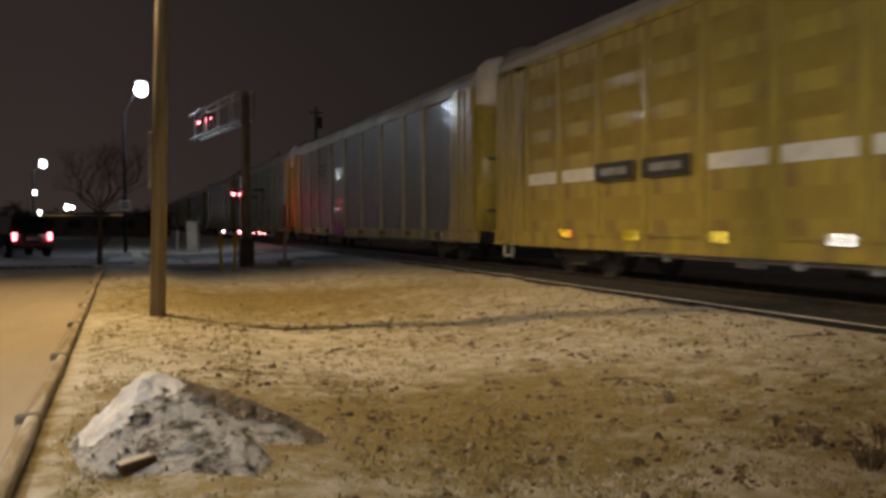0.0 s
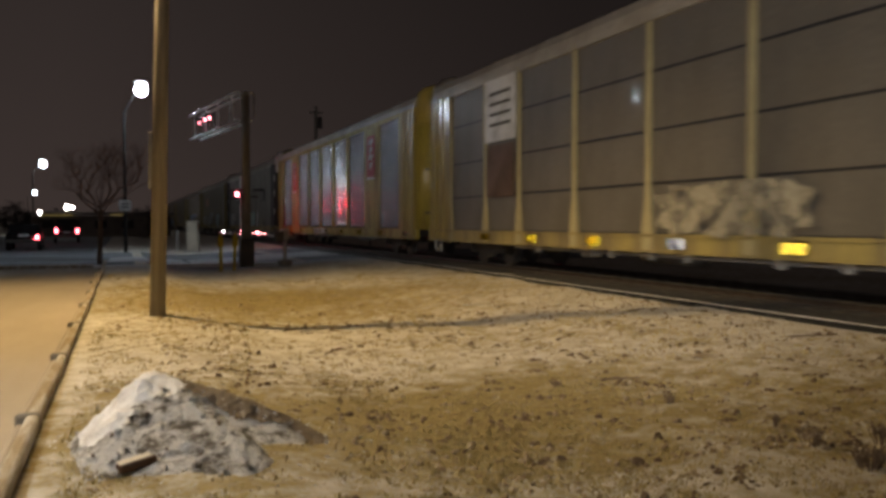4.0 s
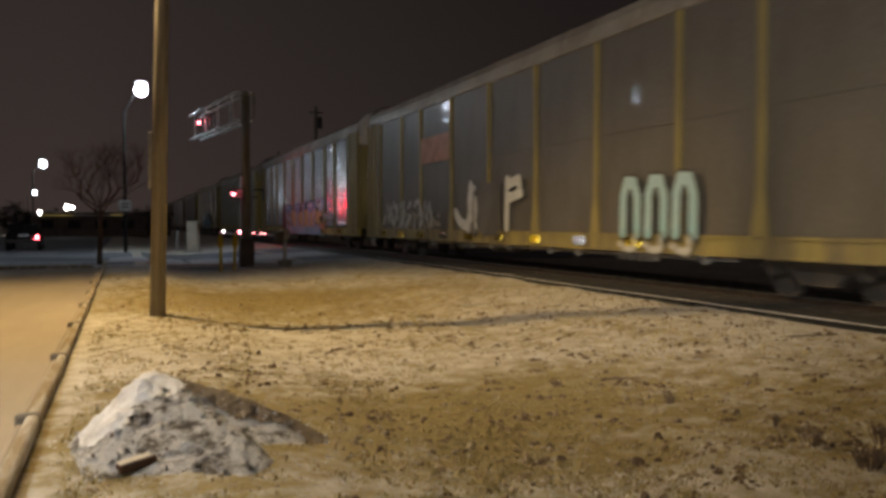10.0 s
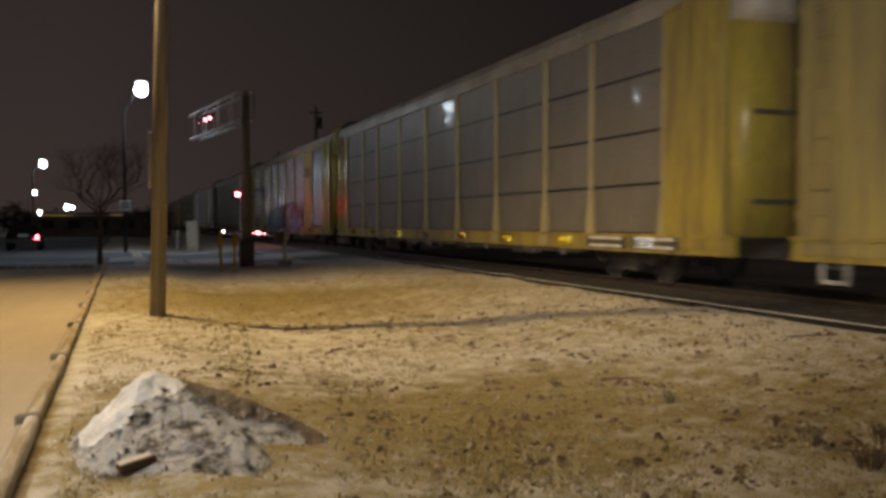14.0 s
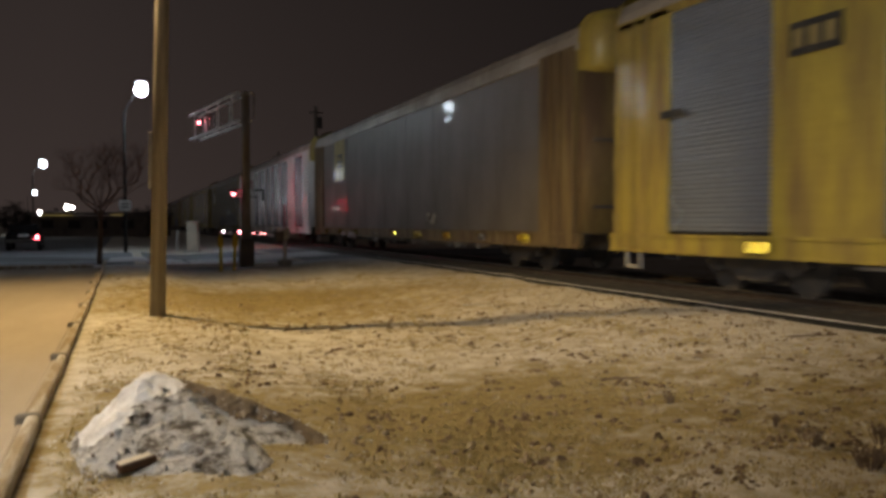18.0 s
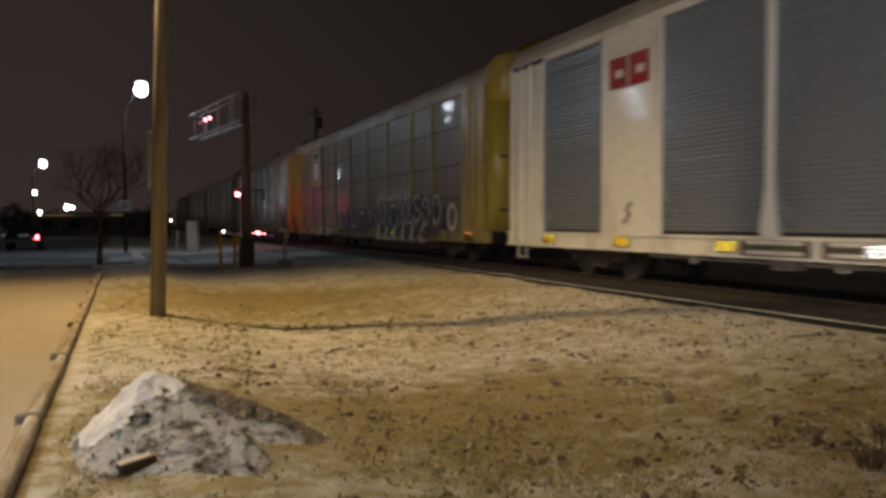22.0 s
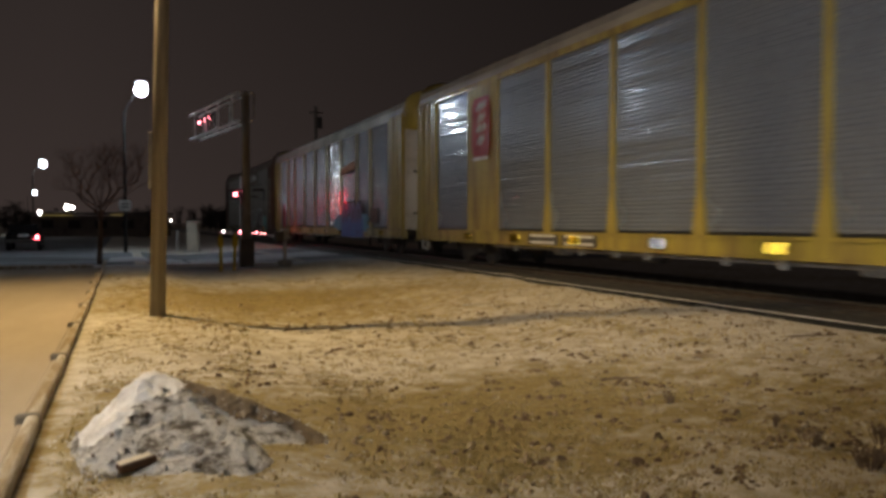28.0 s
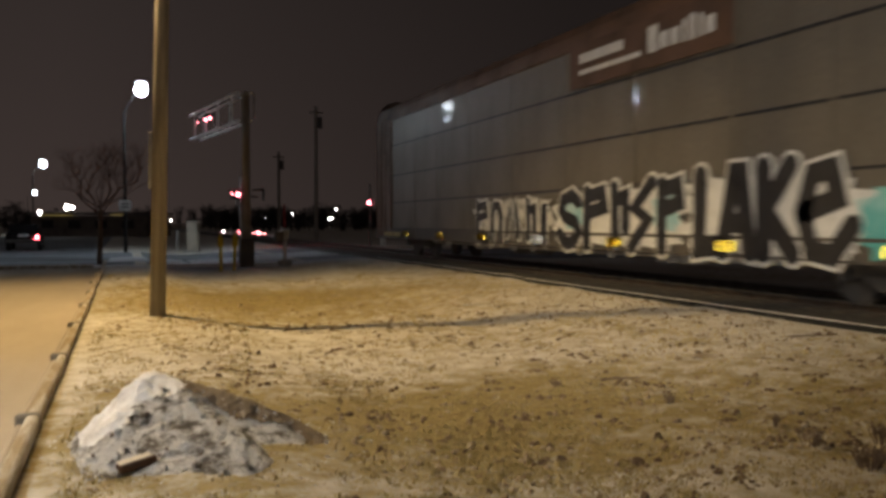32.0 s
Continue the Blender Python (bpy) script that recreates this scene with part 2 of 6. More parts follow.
SPRAYASH = surface("grey-white spray paint", (0.31, 0.37, 0.46), 0.5, dirt=(0.17, 0.23, 0.31), scale=1.8, relief=0.02, amount=(0.38, 0.68), worn=(0.30, 0.42, 2.2))
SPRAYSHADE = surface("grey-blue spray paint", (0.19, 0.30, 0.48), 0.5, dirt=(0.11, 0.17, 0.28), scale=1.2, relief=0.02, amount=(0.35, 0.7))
SPRAYNAVY = surface("dark blue spray paint", (0.030, 0.050, 0.165), 0.5, dirt=(0.05, 0.09, 0.22), scale=2.0, relief=0.02)
SPRAYPINK = surface("magenta spray paint", (0.24, 0.03, 0.11), 0.5, relief=0.02)
SPRAYDUSK = surface("dull lilac spray paint", (0.11, 0.125, 0.25), 0.5, relief=0.02)
SPRAYLILAC = surface("lilac spray paint", (0.50, 0.46, 0.66), 0.5, relief=0.02)
SPRAYBEIGE = surface("beige spray paint", (0.46, 0.42, 0.32), 0.55, relief=0.02, worn=(0.40, 0.58, 2.2))
SPRAYFADE = surface("worn white spray paint", (0.66, 0.65, 0.62), 0.5, relief=0.02, worn=(0.36, 0.52, 2.6))
BRIGHTYELLOW = surface("yellow marker paint", (0.62, 0.44, 0.02), 0.45, relief=0.05)
BEIGE = surface("beige cabinet paint", (0.62, 0.55, 0.44), 0.5, scale=1.5)
SIGNWHITE = surface("white sign sheeting", (0.75, 0.74, 0.72), 0.4, relief=0.02)
BARK = surface("bare bark", (0.20, 0.145, 0.105), 0.9, scale=6, relief=0.5)
TWIG = surface("winter twigs", (0.20, 0.115, 0.085), 0.9, relief=0.1)
WOODS = surface("far bare woods", (0.02, 0.017, 0.015), 0.95, relief=0.1)
BRICK = surface("far wall", (0.16, 0.13, 0.11), 0.8, scale=1.0)
CARPAINT = surface("black car paint", (0.012, 0.012, 0.014), 0.2, relief=0.0)
GLASS = surface("dark car glass", (0.01, 0.01, 0.012), 0.06, relief=0.0)
TYRE = surface("tyre rubber", (0.02, 0.02, 0.02), 0.85)
CONCRETE = surface("concrete", (0.42, 0.40, 0.37), 0.85, scale=5)
ICE = glow("cold white lens", (0.78, 0.90, 1.0), 22.0)
ICEWIDE = glow("wide cold white lens", (0.78, 0.90, 1.0), 120.0)
WARM = glow("sodium lens", (1.0, 0.6, 0.22), 60.0)
FARLIGHT = glow("far white light", (1.0, 0.95, 0.88), 14.0)
REDGLOW = glow("red signal lens", (1.0, 0.20, 0.24), 14.0)
REDBEAM = glow("deep red signal lens", (1.0, 0.012, 0.035), 46.0)
VERGE = snow_material("fresh street snow", (0.56, 0.57, 0.59), (0.14, 0.14, 0.15), (0.48, 0.68), 0.9, (0.5, 1.5, 1))
BRIGHTSTEEL = surface("bright galvanised tube", (0.78, 0.79, 0.80), 0.4, 0.1, scale=2.0, relief=0.03)
REDDIM = glow("red strip light", (1.0, 0.30, 0.30), 7.0)
TAILGLOW = glow("tail light", (1.0, 0.11, 0.14), 14.0)
WHITEGLOW = glow("white gate lamp", (1.0, 0.86, 0.82), 12.0)
REDLENS = surface("unlit red lens", (0.10, 0.008, 0.008), 0.15, relief=0.0)
# the fascia emits light itself, in place of lamplight falling on it
EAVE = glow("lit fascia", (0.75, 0.55, 0.18), 0.12)


# ---- mesh helpers ----
def box(bm, x0, x1, y0, y1, z0, z1):
    v = [bm.verts.new((x, y, z)) for z in (z0, z1) for y in (y0, y1) for x in (x0, x1)]
    for q in ((0, 2, 3, 1), (4, 5, 7, 6), (0, 1, 5, 4), (2, 6, 7, 3), (0, 4, 6, 2), (1, 3, 7, 5)):
        bm.faces.new([v[i] for i in q])
    return v


def tube(bm, a, b, r0, r1=None, seg=10, caps=True):
    r1 = r0 if r1 is None else r1
    a, b = Vector(a), Vector(b)
    q = (b - a).to_track_quat("Z", "Y")
    rings = []
    for c, r in ((a, r0), (b, r1)):
        rings.append([bm.verts.new(c + q @ Vector((r * math.cos(i * 2 * math.pi / seg), r * math.sin(i * 2 * math.pi / seg), 0))) for i in range(seg)])
    for i in range(seg):
        j = (i + 1) % seg
        bm.faces.new((rings[0][i], rings[0][j], rings[1][j], rings[1][i]))
    if caps:
        bm.faces.new(rings[0][::-1])
        bm.faces.new(rings[1])


def prism(bm, outline, depth):
    """An outline in the YZ plane, thickened along X from 0 to depth."""
    a = [bm.verts.new((0, y, z)) for y, z in outline]
    b = [bm.verts.new((depth, y, z)) for y, z in outline]
    k = len(a)
    bm.faces.new(a)
    bm.faces.new(b[::-1])
    for i in range(k):
        bm.faces.new((a[i], b[i], b[(i + 1) % k], a[(i + 1) % k]))


def soften(bm, width, seg=1):
    bmesh.ops.bevel(bm, geom=list(bm.edges), offset=width, segments=seg, affect="EDGES", clamp_overlap=True)


def mesh_of(name, bm, material, smooth=False):
    bmesh.ops.recalc_face_normals(bm, faces=list(bm.faces))
    me = bpy.data.meshes.new(name)
    bm.to_mesh(me)
    bm.free()
    me.materials.append(material)
    if smooth:
        for p in me.polygons:
            p.use_smooth = True
    return me


def part(name, bm, material, parent, label="", smooth=False, at=None):
    me = bm if isinstance(bm, bpy.types.Mesh) else mesh_of(name, bm, material, smooth)
    ob = new(name, me)
    ob.parent = parent
    if at is not None:
        ob.matrix_basis = at
    if label:
        ob["label"] = label
    return ob


def boxes(*rows, bevel=0.0):
    bm = bmesh.new()
    for r in rows:
        box(bm, *r)
    if bevel:
        soften(bm, bevel)
    return bm


def thing(name, label, category, m=None, group=""):
    ob = tagged(new(name), label, category, group)
    ob.empty_display_size = 0.3
    if m is not None:
        ob.matrix_basis = m
    return ob


def structure(name, bm, material, label="", smooth=False):
    return tagged(new(name, mesh_of(name, bm, material, smooth)), label, kind="structure")


def lerp_table(table, x):
    if x <= table[0][0]:
        return table[0][1]
    for (a, za), (b, zb) in zip(table, table[1:]):
        if x <= b:
            f = (x - a) / (b - a)
            f = f * f * (3 - 2 * f)
            return za + (zb - za) * f
    return table[-1][1]


# the lot falls into a shallow swale and rises to the track bed
SLOPE = ((-0.9, 0.0), (0.5, 0.03), (2.5, -0.16), (4.8, -0.07), (6.6, 0.09), (8.6, 0.17), (9.3, 0.20), (12.9, 0.20), (14.5, 0.05), (18, 0.0))


def lot_z(x, y):
    z = lerp_table(SLOPE, x)
    if -0.4 < x < 9.2 and -20 < y < 30:
        z += 0.035 * noise.noise((x * 0.9, y * 0.9, 0)) + 0.014 * noise.noise((x * 3.1, y * 3.1, 4)) + 0.008 * noise.noise((x * 7, y * 7, 6))
    return z


def grid_mesh(xs, ys, height):
    bm = bmesh.new()
    v = [[bm.verts.new((x, y, height(x, y))) for x in xs] for y in ys]
    for j in range(len(ys) - 1):
        for i in range(len(xs) - 1):
            bm.faces.new((v[j][i], v[j][i + 1], v[j + 1][i + 1], v[j + 1][i]))
    return bm


def spread_values(*runs):
    out = []
    for a, b, step in runs:
        k = max(1, round((b - a) / step))
        out += [a + (b - a) * i / k for i in range(k)]
    return out + [runs[-1][1]]


# ---- ground, roads, track ----
structure("ground", grid_mesh(
    spread_values((-1600, -200, 350), (-200, -20, 30), (-20, -1, 2.5), (-1, 7, 0.05), (7, 9.4, 0.12), (9.4, 20, 0.6), (20, 200, 30), (200, 1600, 350)),
    spread_values((-1600, -200, 350), (-200, -10, 20), (-10, 2, 0.8), (2, 3, 0.2), (3, 11, 0.05), (11, 12, 0.08), (12, 18, 0.13), (18, 31, 0.3), (31, 200, 20), (200, 1600, 350)),
    lot_z), LOT, "patchy snow over dead grass, rising towards the track", True)


def flat_sheet(name, x0, x1, y0, y1, z, material, label, step=1.0, rise=True):
    xs, ys = spread_values((x0, x1, step)), spread_values((y0, y1, step))
    return structure(name, grid_mesh(xs, ys, lambda x, y: (lerp_table(SLOPE, x) if rise else 0) + z), material, label, True)


flat_sheet("side_road", -14.0, -0.74, -30, 30.6, 0.012, ROADSNOW, "snow-covered side road beside the timber kerb")
flat_sheet("cross_street", -60, 60, 31.3, 45.5, 0.015, STREETSNOW, "slushy asphalt street crossing the track")
flat_sheet("snow_strip", -0.6, 8.6, 34.2, 38.6, 0.03, VERGE, "strip of fresh snow along the street")
flat_sheet("snow_verge", 0.2, 8.6, 29.6, 30.7, 0.03, VERGE, "snow verge at the street edge")
flat_sheet("far_road", -13.0, -1.2, 45.5, 300, 0.012, STREETSNOW, "slushy road running away beside the track", 4.0)
b = boxes((-14, -1.0, 30.6, 31.25, -0.05, 0.10), bevel=0.02)
structure("kerb_strip", b, KERBWOOD, "low brown kerb lip between road and street")
b = boxes((-1.0, 9.2, 30.75, 31.25, -0.05, 0.06), bevel=0.02)
structure("street_kerb", b, CLEANSNOW, "snow-covered street kerb")

bed = bmesh.new()
ys = (-400, 500)
prof = [(8.81, 0.15), (8.92, 0.236), (12.55, 0.236), (13.3, 0.05)]
va = [bm_v for bm_v in [bed.verts.new((x, ys[0], z)) for x, z in prof]]
vb = [bed.verts.new((x, ys[1], z)) for x, z in prof]
for i in range(3):
    bed.faces.new((va[i], va[i + 1], vb[i + 1], vb[i]))
structure("track_bed", bed, BALLAST, "dark ballast bed with a dusting of snow")
tie = boxes((-1.3, 1.3, -0.11, 0.11, -0.10, 0.0), bevel=0.012)
tie_mesh = mesh_of("tie", tie, TIE)
track = thing("railway_track", "steel railway track on dark timber ties", "railway track", pose(TRACK_X, 0, 0))
for k in range(90):
    part("tie", tie_mesh, TIE, track, at=pose(random.uniform(-0.02, 0.02), -6 + 0.52 * k, 0.250))
for side in (-0.755, 0.755):
    part("rail", boxes((side - 0.07, side + 0.07, -400, 500, 0.215, 0.235), (side - 0.012, side + 0.012, -400, 500, 0.235, 0.33)), RAILSTEEL, track)
    part("rail_head", boxes((side - 0.036, side + 0.036, -400, 500, 0.325, 0.36)), RAILTOP, track, "polished rail head")
loose = thing("loose_rail", "snow-topped old rail lying along the ballast edge", "rail", pose(8.76, 0, 0.165))
for y0, y1, dx in ((-8, 17.2, 0.0), (17.6, 29.5, 0.12)):
    part("rail_length", boxes((dx - 0.032, dx + 0.032, y0, y1, 0, 0.015), (dx - 0.008, dx + 0.008, y0, y1, 0.015, 0.06), (dx - 0.02, dx + 0.02, y0, y1, 0.056, 0.085)), RUBBERBLACK, loose)
    part("snow_cap", boxes((dx - 0.013, dx + 0.013, y0, y1, 0.085, 0.094)), CLEANSNOW, loose, "thin line of snow")


# ---- the train ----
HALF = 13.75
SIDE = 1.55
SILL_LOW, SILL_TOP, WALL_TOP = 0.62, 0.98, 5.17
SEAMS = (0.98, 1.95, 2.97, 4.10, 5.17)
FLIP = Matrix.Rotation(math.pi, 4, "Z")
kept = {}
TRAIN = []
# how far each car's marks sit forward of the first reckoning
BACK = (0.3, 0.5, 0.6, 0.63, 0.68, 0.8, 0.95, 1.0, 1.1, 1.1, 1.1, 1.1, 1.1, 1.08, 1.06, 1.05)
NOW = [0.0]
# how far paint and boards stand out from the side plane: less on cars without posts
OUT = [0.046]


def cached(key, build, material, smooth=False):
    if key not in kept:
        kept[key] = mesh_of(key[0], build(), material, smooth)
    return kept[key]


def both(name, me, parent, at=None, label=""):
    at = at or Matrix()
    part(name, me, None, parent, label, at=at)
    part(name, me, None, parent, label, at=FLIP @ at)


def corrugated(width, low, high, pitch=0.085, depth=0.018):
    bm = bmesh.new()
    prof = []
    z = low
    while z < high - pitch * 0.5:
        for f, d in ((0.0, 0.0), (0.32, 0.0), (0.5, depth), (0.82, depth)):
            prof.append((d, z + f * pitch))
        z += pitch
    prof.append((0.0, high))
    a = [bm.verts.new((d, -width / 2, zz)) for d, zz in prof]
    b = [bm.verts.new((d, width / 2, zz)) for d, zz in prof]
    for i in range(len(a) - 1):
        bm.faces.new((a[i], b[i], b[i + 1], a[i + 1]))
    return bm


def sheet(width, low, high):
    bm = boxes((0.0, 0.03, -width / 2, width / 2, low, high))
    return bm


def post_shape(low=SILL_LOW, high=5.2, w=0.13, flare=True):
    bm = bmesh.new()
    out = [(-w / 2, high), (-w / 2, 1.75), (-w / 2 - (0.12 if flare else 0), 1.0), (-w / 2 - (0.12 if flare else 0), low),
           (w / 2 + (0.12 if flare else 0), low), (w / 2 + (0.12 if flare else 0), 1.0), (w / 2, 1.75), (w / 2, high)]
    prism(bm, out, 0.09)
    return bm


def roof_shape():
    bm = bmesh.new()
    prof = [(-1.56, 5.17), (-1.54, 5.40), (-1.42, 5.62), (-1.05, 5.75), (0, 5.83), (1.05, 5.75), (1.42, 5.62), (1.54, 5.40), (1.56, 5.17)]
    a = [bm.verts.new((x, -HALF + 0.35, z)) for x, z in prof]
    b = [bm.verts.new((x, HALF - 0.35, z)) for x, z in prof]
    for i in range(len(prof) - 1):
        bm.faces.new((a[i], b[i], b[i + 1], a[i + 1]))
    bm.faces.new(a)
    bm.faces.new(b[::-1])
    return bm


def rib_shape():
    bm = bmesh.new()
    prof = [(-1.575, 5.17), (-1.555, 5.41), (-1.43, 5.635), (-1.055, 5.77), (0, 5.85), (1.055, 5.77), (1.43, 5.635), (1.555, 5.41), (1.575, 5.17)]
    a = [bm.verts.new((x, -0.05, z)) for x, z in prof]
    b = [bm.verts.new((x, 0.05, z)) for x, z in prof]
    for i in range(len(prof) - 1):
        bm.faces.new((a[i], b[i], b[i + 1], a[i + 1]))
    return bm


def end_cap_shape(low, high):
    """Rounded end door panel: the door curves in towards the middle of the car's end."""
    bm = bmesh.new()
    prof = [(-1.50, 0.0), (-1.46, 0.16), (-1.30, 0.27), (-1.0, 0.33), (1.0, 0.33), (1.30, 0.27), (1.46, 0.16), (1.50, 0.0)]
    a = [bm.verts.new((x, HALF - 0.33 + y, low)) for x, y in prof]
    b = [bm.verts.new((x, HALF - 0.33 + y, high)) for x, y in prof]
    for i in range(len(prof) - 1):
        bm.faces.new((a[i], a[i + 1], b[i + 1], b[i]))
    bm.faces.new(a[::-1])
    bm.faces.new(b)
    return bm


def door_cap_shape():
    """The rounded top of an end door, which bulges beyond the door below it."""
    bm = bmesh.new()
    prof = [(-1.50, 0.0), (-1.45, 0.28), (-1.25, 0.50), (-0.9, 0.60), (0.9, 0.60), (1.25, 0.50), (1.45, 0.28), (1.50, 0.0)]
    rings = []
    for z, f, g in ((4.55, 0.98, 0.7), (4.70, 1.0, 1.0), (5.30, 1.0, 1.0), (5.68, 0.96, 0.92), (5.92, 0.80, 0.70), (6.04, 0.55, 0.40)):
        rings.append([bm.verts.new((x * f, HALF - 0.36 + y * g, z)) for x, y in prof])
    for lo, hi in zip(rings, rings[1:]):
        for i in range(len(prof) - 1):
            bm.faces.new((lo[i], lo[i + 1], hi[i + 1], hi[i]))
    bm.faces.new(rings[0][::-1])
    bm.faces.new(rings[-1])
    return bm


def wheel_shape():
    bm = bmesh.new()
    tube(bm, (-0.07, 0, 0), (0.07, 0, 0), 0.42, seg=20)
    tube(bm, (-0.09, 0, 0), (-0.02, 0, 0), 0.19, 0.19, seg=12)
    tube(bm, (0.05, 0, 0), (0.09, 0, 0), 0.45, 0.45, seg=20)
    return bm


def truck_frame_shape():
    bm = bmesh.new()
    for s in (-1.08, 1.08):
        prism_out = [(-1.25, 0.50), (-1.05, 0.62), (-0.35, 0.66), (0.35, 0.66), (1.05, 0.62), (1.25, 0.50), (1.05, 0.42), (0.55, 0.40), (0.35, 0.22), (-0.35, 0.22), (-0.55, 0.40), (-1.05, 0.42)]
        sub = bmesh.new()
        prism(sub, prism_out, 0.14)
        for vv in sub.verts:
            vv.co.x += s - 0.07
        me = bpy.data.meshes.new("tmp")
        sub.to_mesh(me)
        sub.free()
        bm.from_mesh(me)
        bpy.data.meshes.remove(me)
        for j in (-0.9, 0.9):
            tube(bm, (s - 0.13, j, 0.45), (s + 0.13, j, 0.45), 0.12, seg=10)
        for j in (-0.15, 0.0, 0.15):
            tube(bm, (s, j, 0.26), (s, j, 0.6), 0.06, seg=8)
    box(bm, -1.1, 1.1, -0.25, 0.25, 0.42, 0.62)
    return bm


def underframe_shape():
    bm = bmesh.new()
    box(bm, -0.35, 0.35, -HALF + 0.2, HALF - 0.2, 0.55, 0.92)
    for j in range(-5, 6):
        box(bm, -1.45, 1.45, j * 2.4 - 0.06, j * 2.4 + 0.06, 0.66, 0.94)
    box(bm, -1.47, 1.47, -HALF + 0.1, HALF - 0.1, 0.93, 0.97)
    return bm


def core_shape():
    """One black box that stands for the decks and the shade inside, behind the screens."""
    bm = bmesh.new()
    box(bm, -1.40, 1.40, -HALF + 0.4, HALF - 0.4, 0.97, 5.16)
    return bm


def coupler_shape():
    return boxes((-0.09, 0.09, HALF - 0.1, HALF + 0.33, 0.62, 0.82), (-0.17, 0.12, HALF + 0.32, HALF + 0.52, 0.58, 0.86), bevel=0.015)


def door_post_shape():
    bm = bmesh.new()
    tube(bm, (0, 0, 0.97), (0, 0, 4.58), 0.042, seg=8)
    for z in (1.3, 2.4, 3.5, 4.4):
        tube(bm, (0, 0, z - 0.08), (0, 0, z + 0.08), 0.060, seg=8)
    return bm


def ladder_shape():
    bm = bmesh.new()
    for y in (-0.2, 0.2):
        tube(bm, (0, y, 0.75), (0, y, 4.9), 0.014, seg=6)
    for k in range(11):
        tube(bm, (0, -0.2, 0.95 + 0.37 * k), (0, 0.2, 0.95 + 0.37 * k), 0.011, seg=6)
    return bm


def prismatic():
    """A reflector plate: rows of small corner prisms turned half forwards, as in reflective sheeting."""
    bm = bmesh.new()
    box(bm, 0.0, 0.008, -0.26, 0.26, -0.095, 0.095)
    side, turn = 0.064, Matrix.Rotation(radians(42), 3, "Z")
    high = side * math.sqrt(3) / 2
    for row in (-1, 0, 1):
        for k in range(10):
            mid = Vector((-0.04, -0.215 + 0.048 * k, row * (high + 0.004)))
            tri = [Vector((0, -side / 2, -high / 3)), Vector((0, side / 2, -high / 3)), Vector((0, 0, 2 * high / 3))]
            v = [bm.verts.new(mid + turn @ q) for q in (*tri, Vector((side / math.sqrt(6), 0, 0)))]
            for i in range(3):
                bm.faces.new((v[i], v[(i + 1) % 3], v[3]))
    return bm


def pipe_shape():
    bm = bmesh.new()
    tube(bm, (-1.38, -8.4, 0.55), (-1.38, 7.6, 0.55), 0.03, seg=6)
    return bm


def tank_shape():
    bm = bmesh.new()
    tube(bm, (-0.85, 0.6, 0.55), (-0.85, 2.4, 0.55), 0.19, seg=14)
    return bm


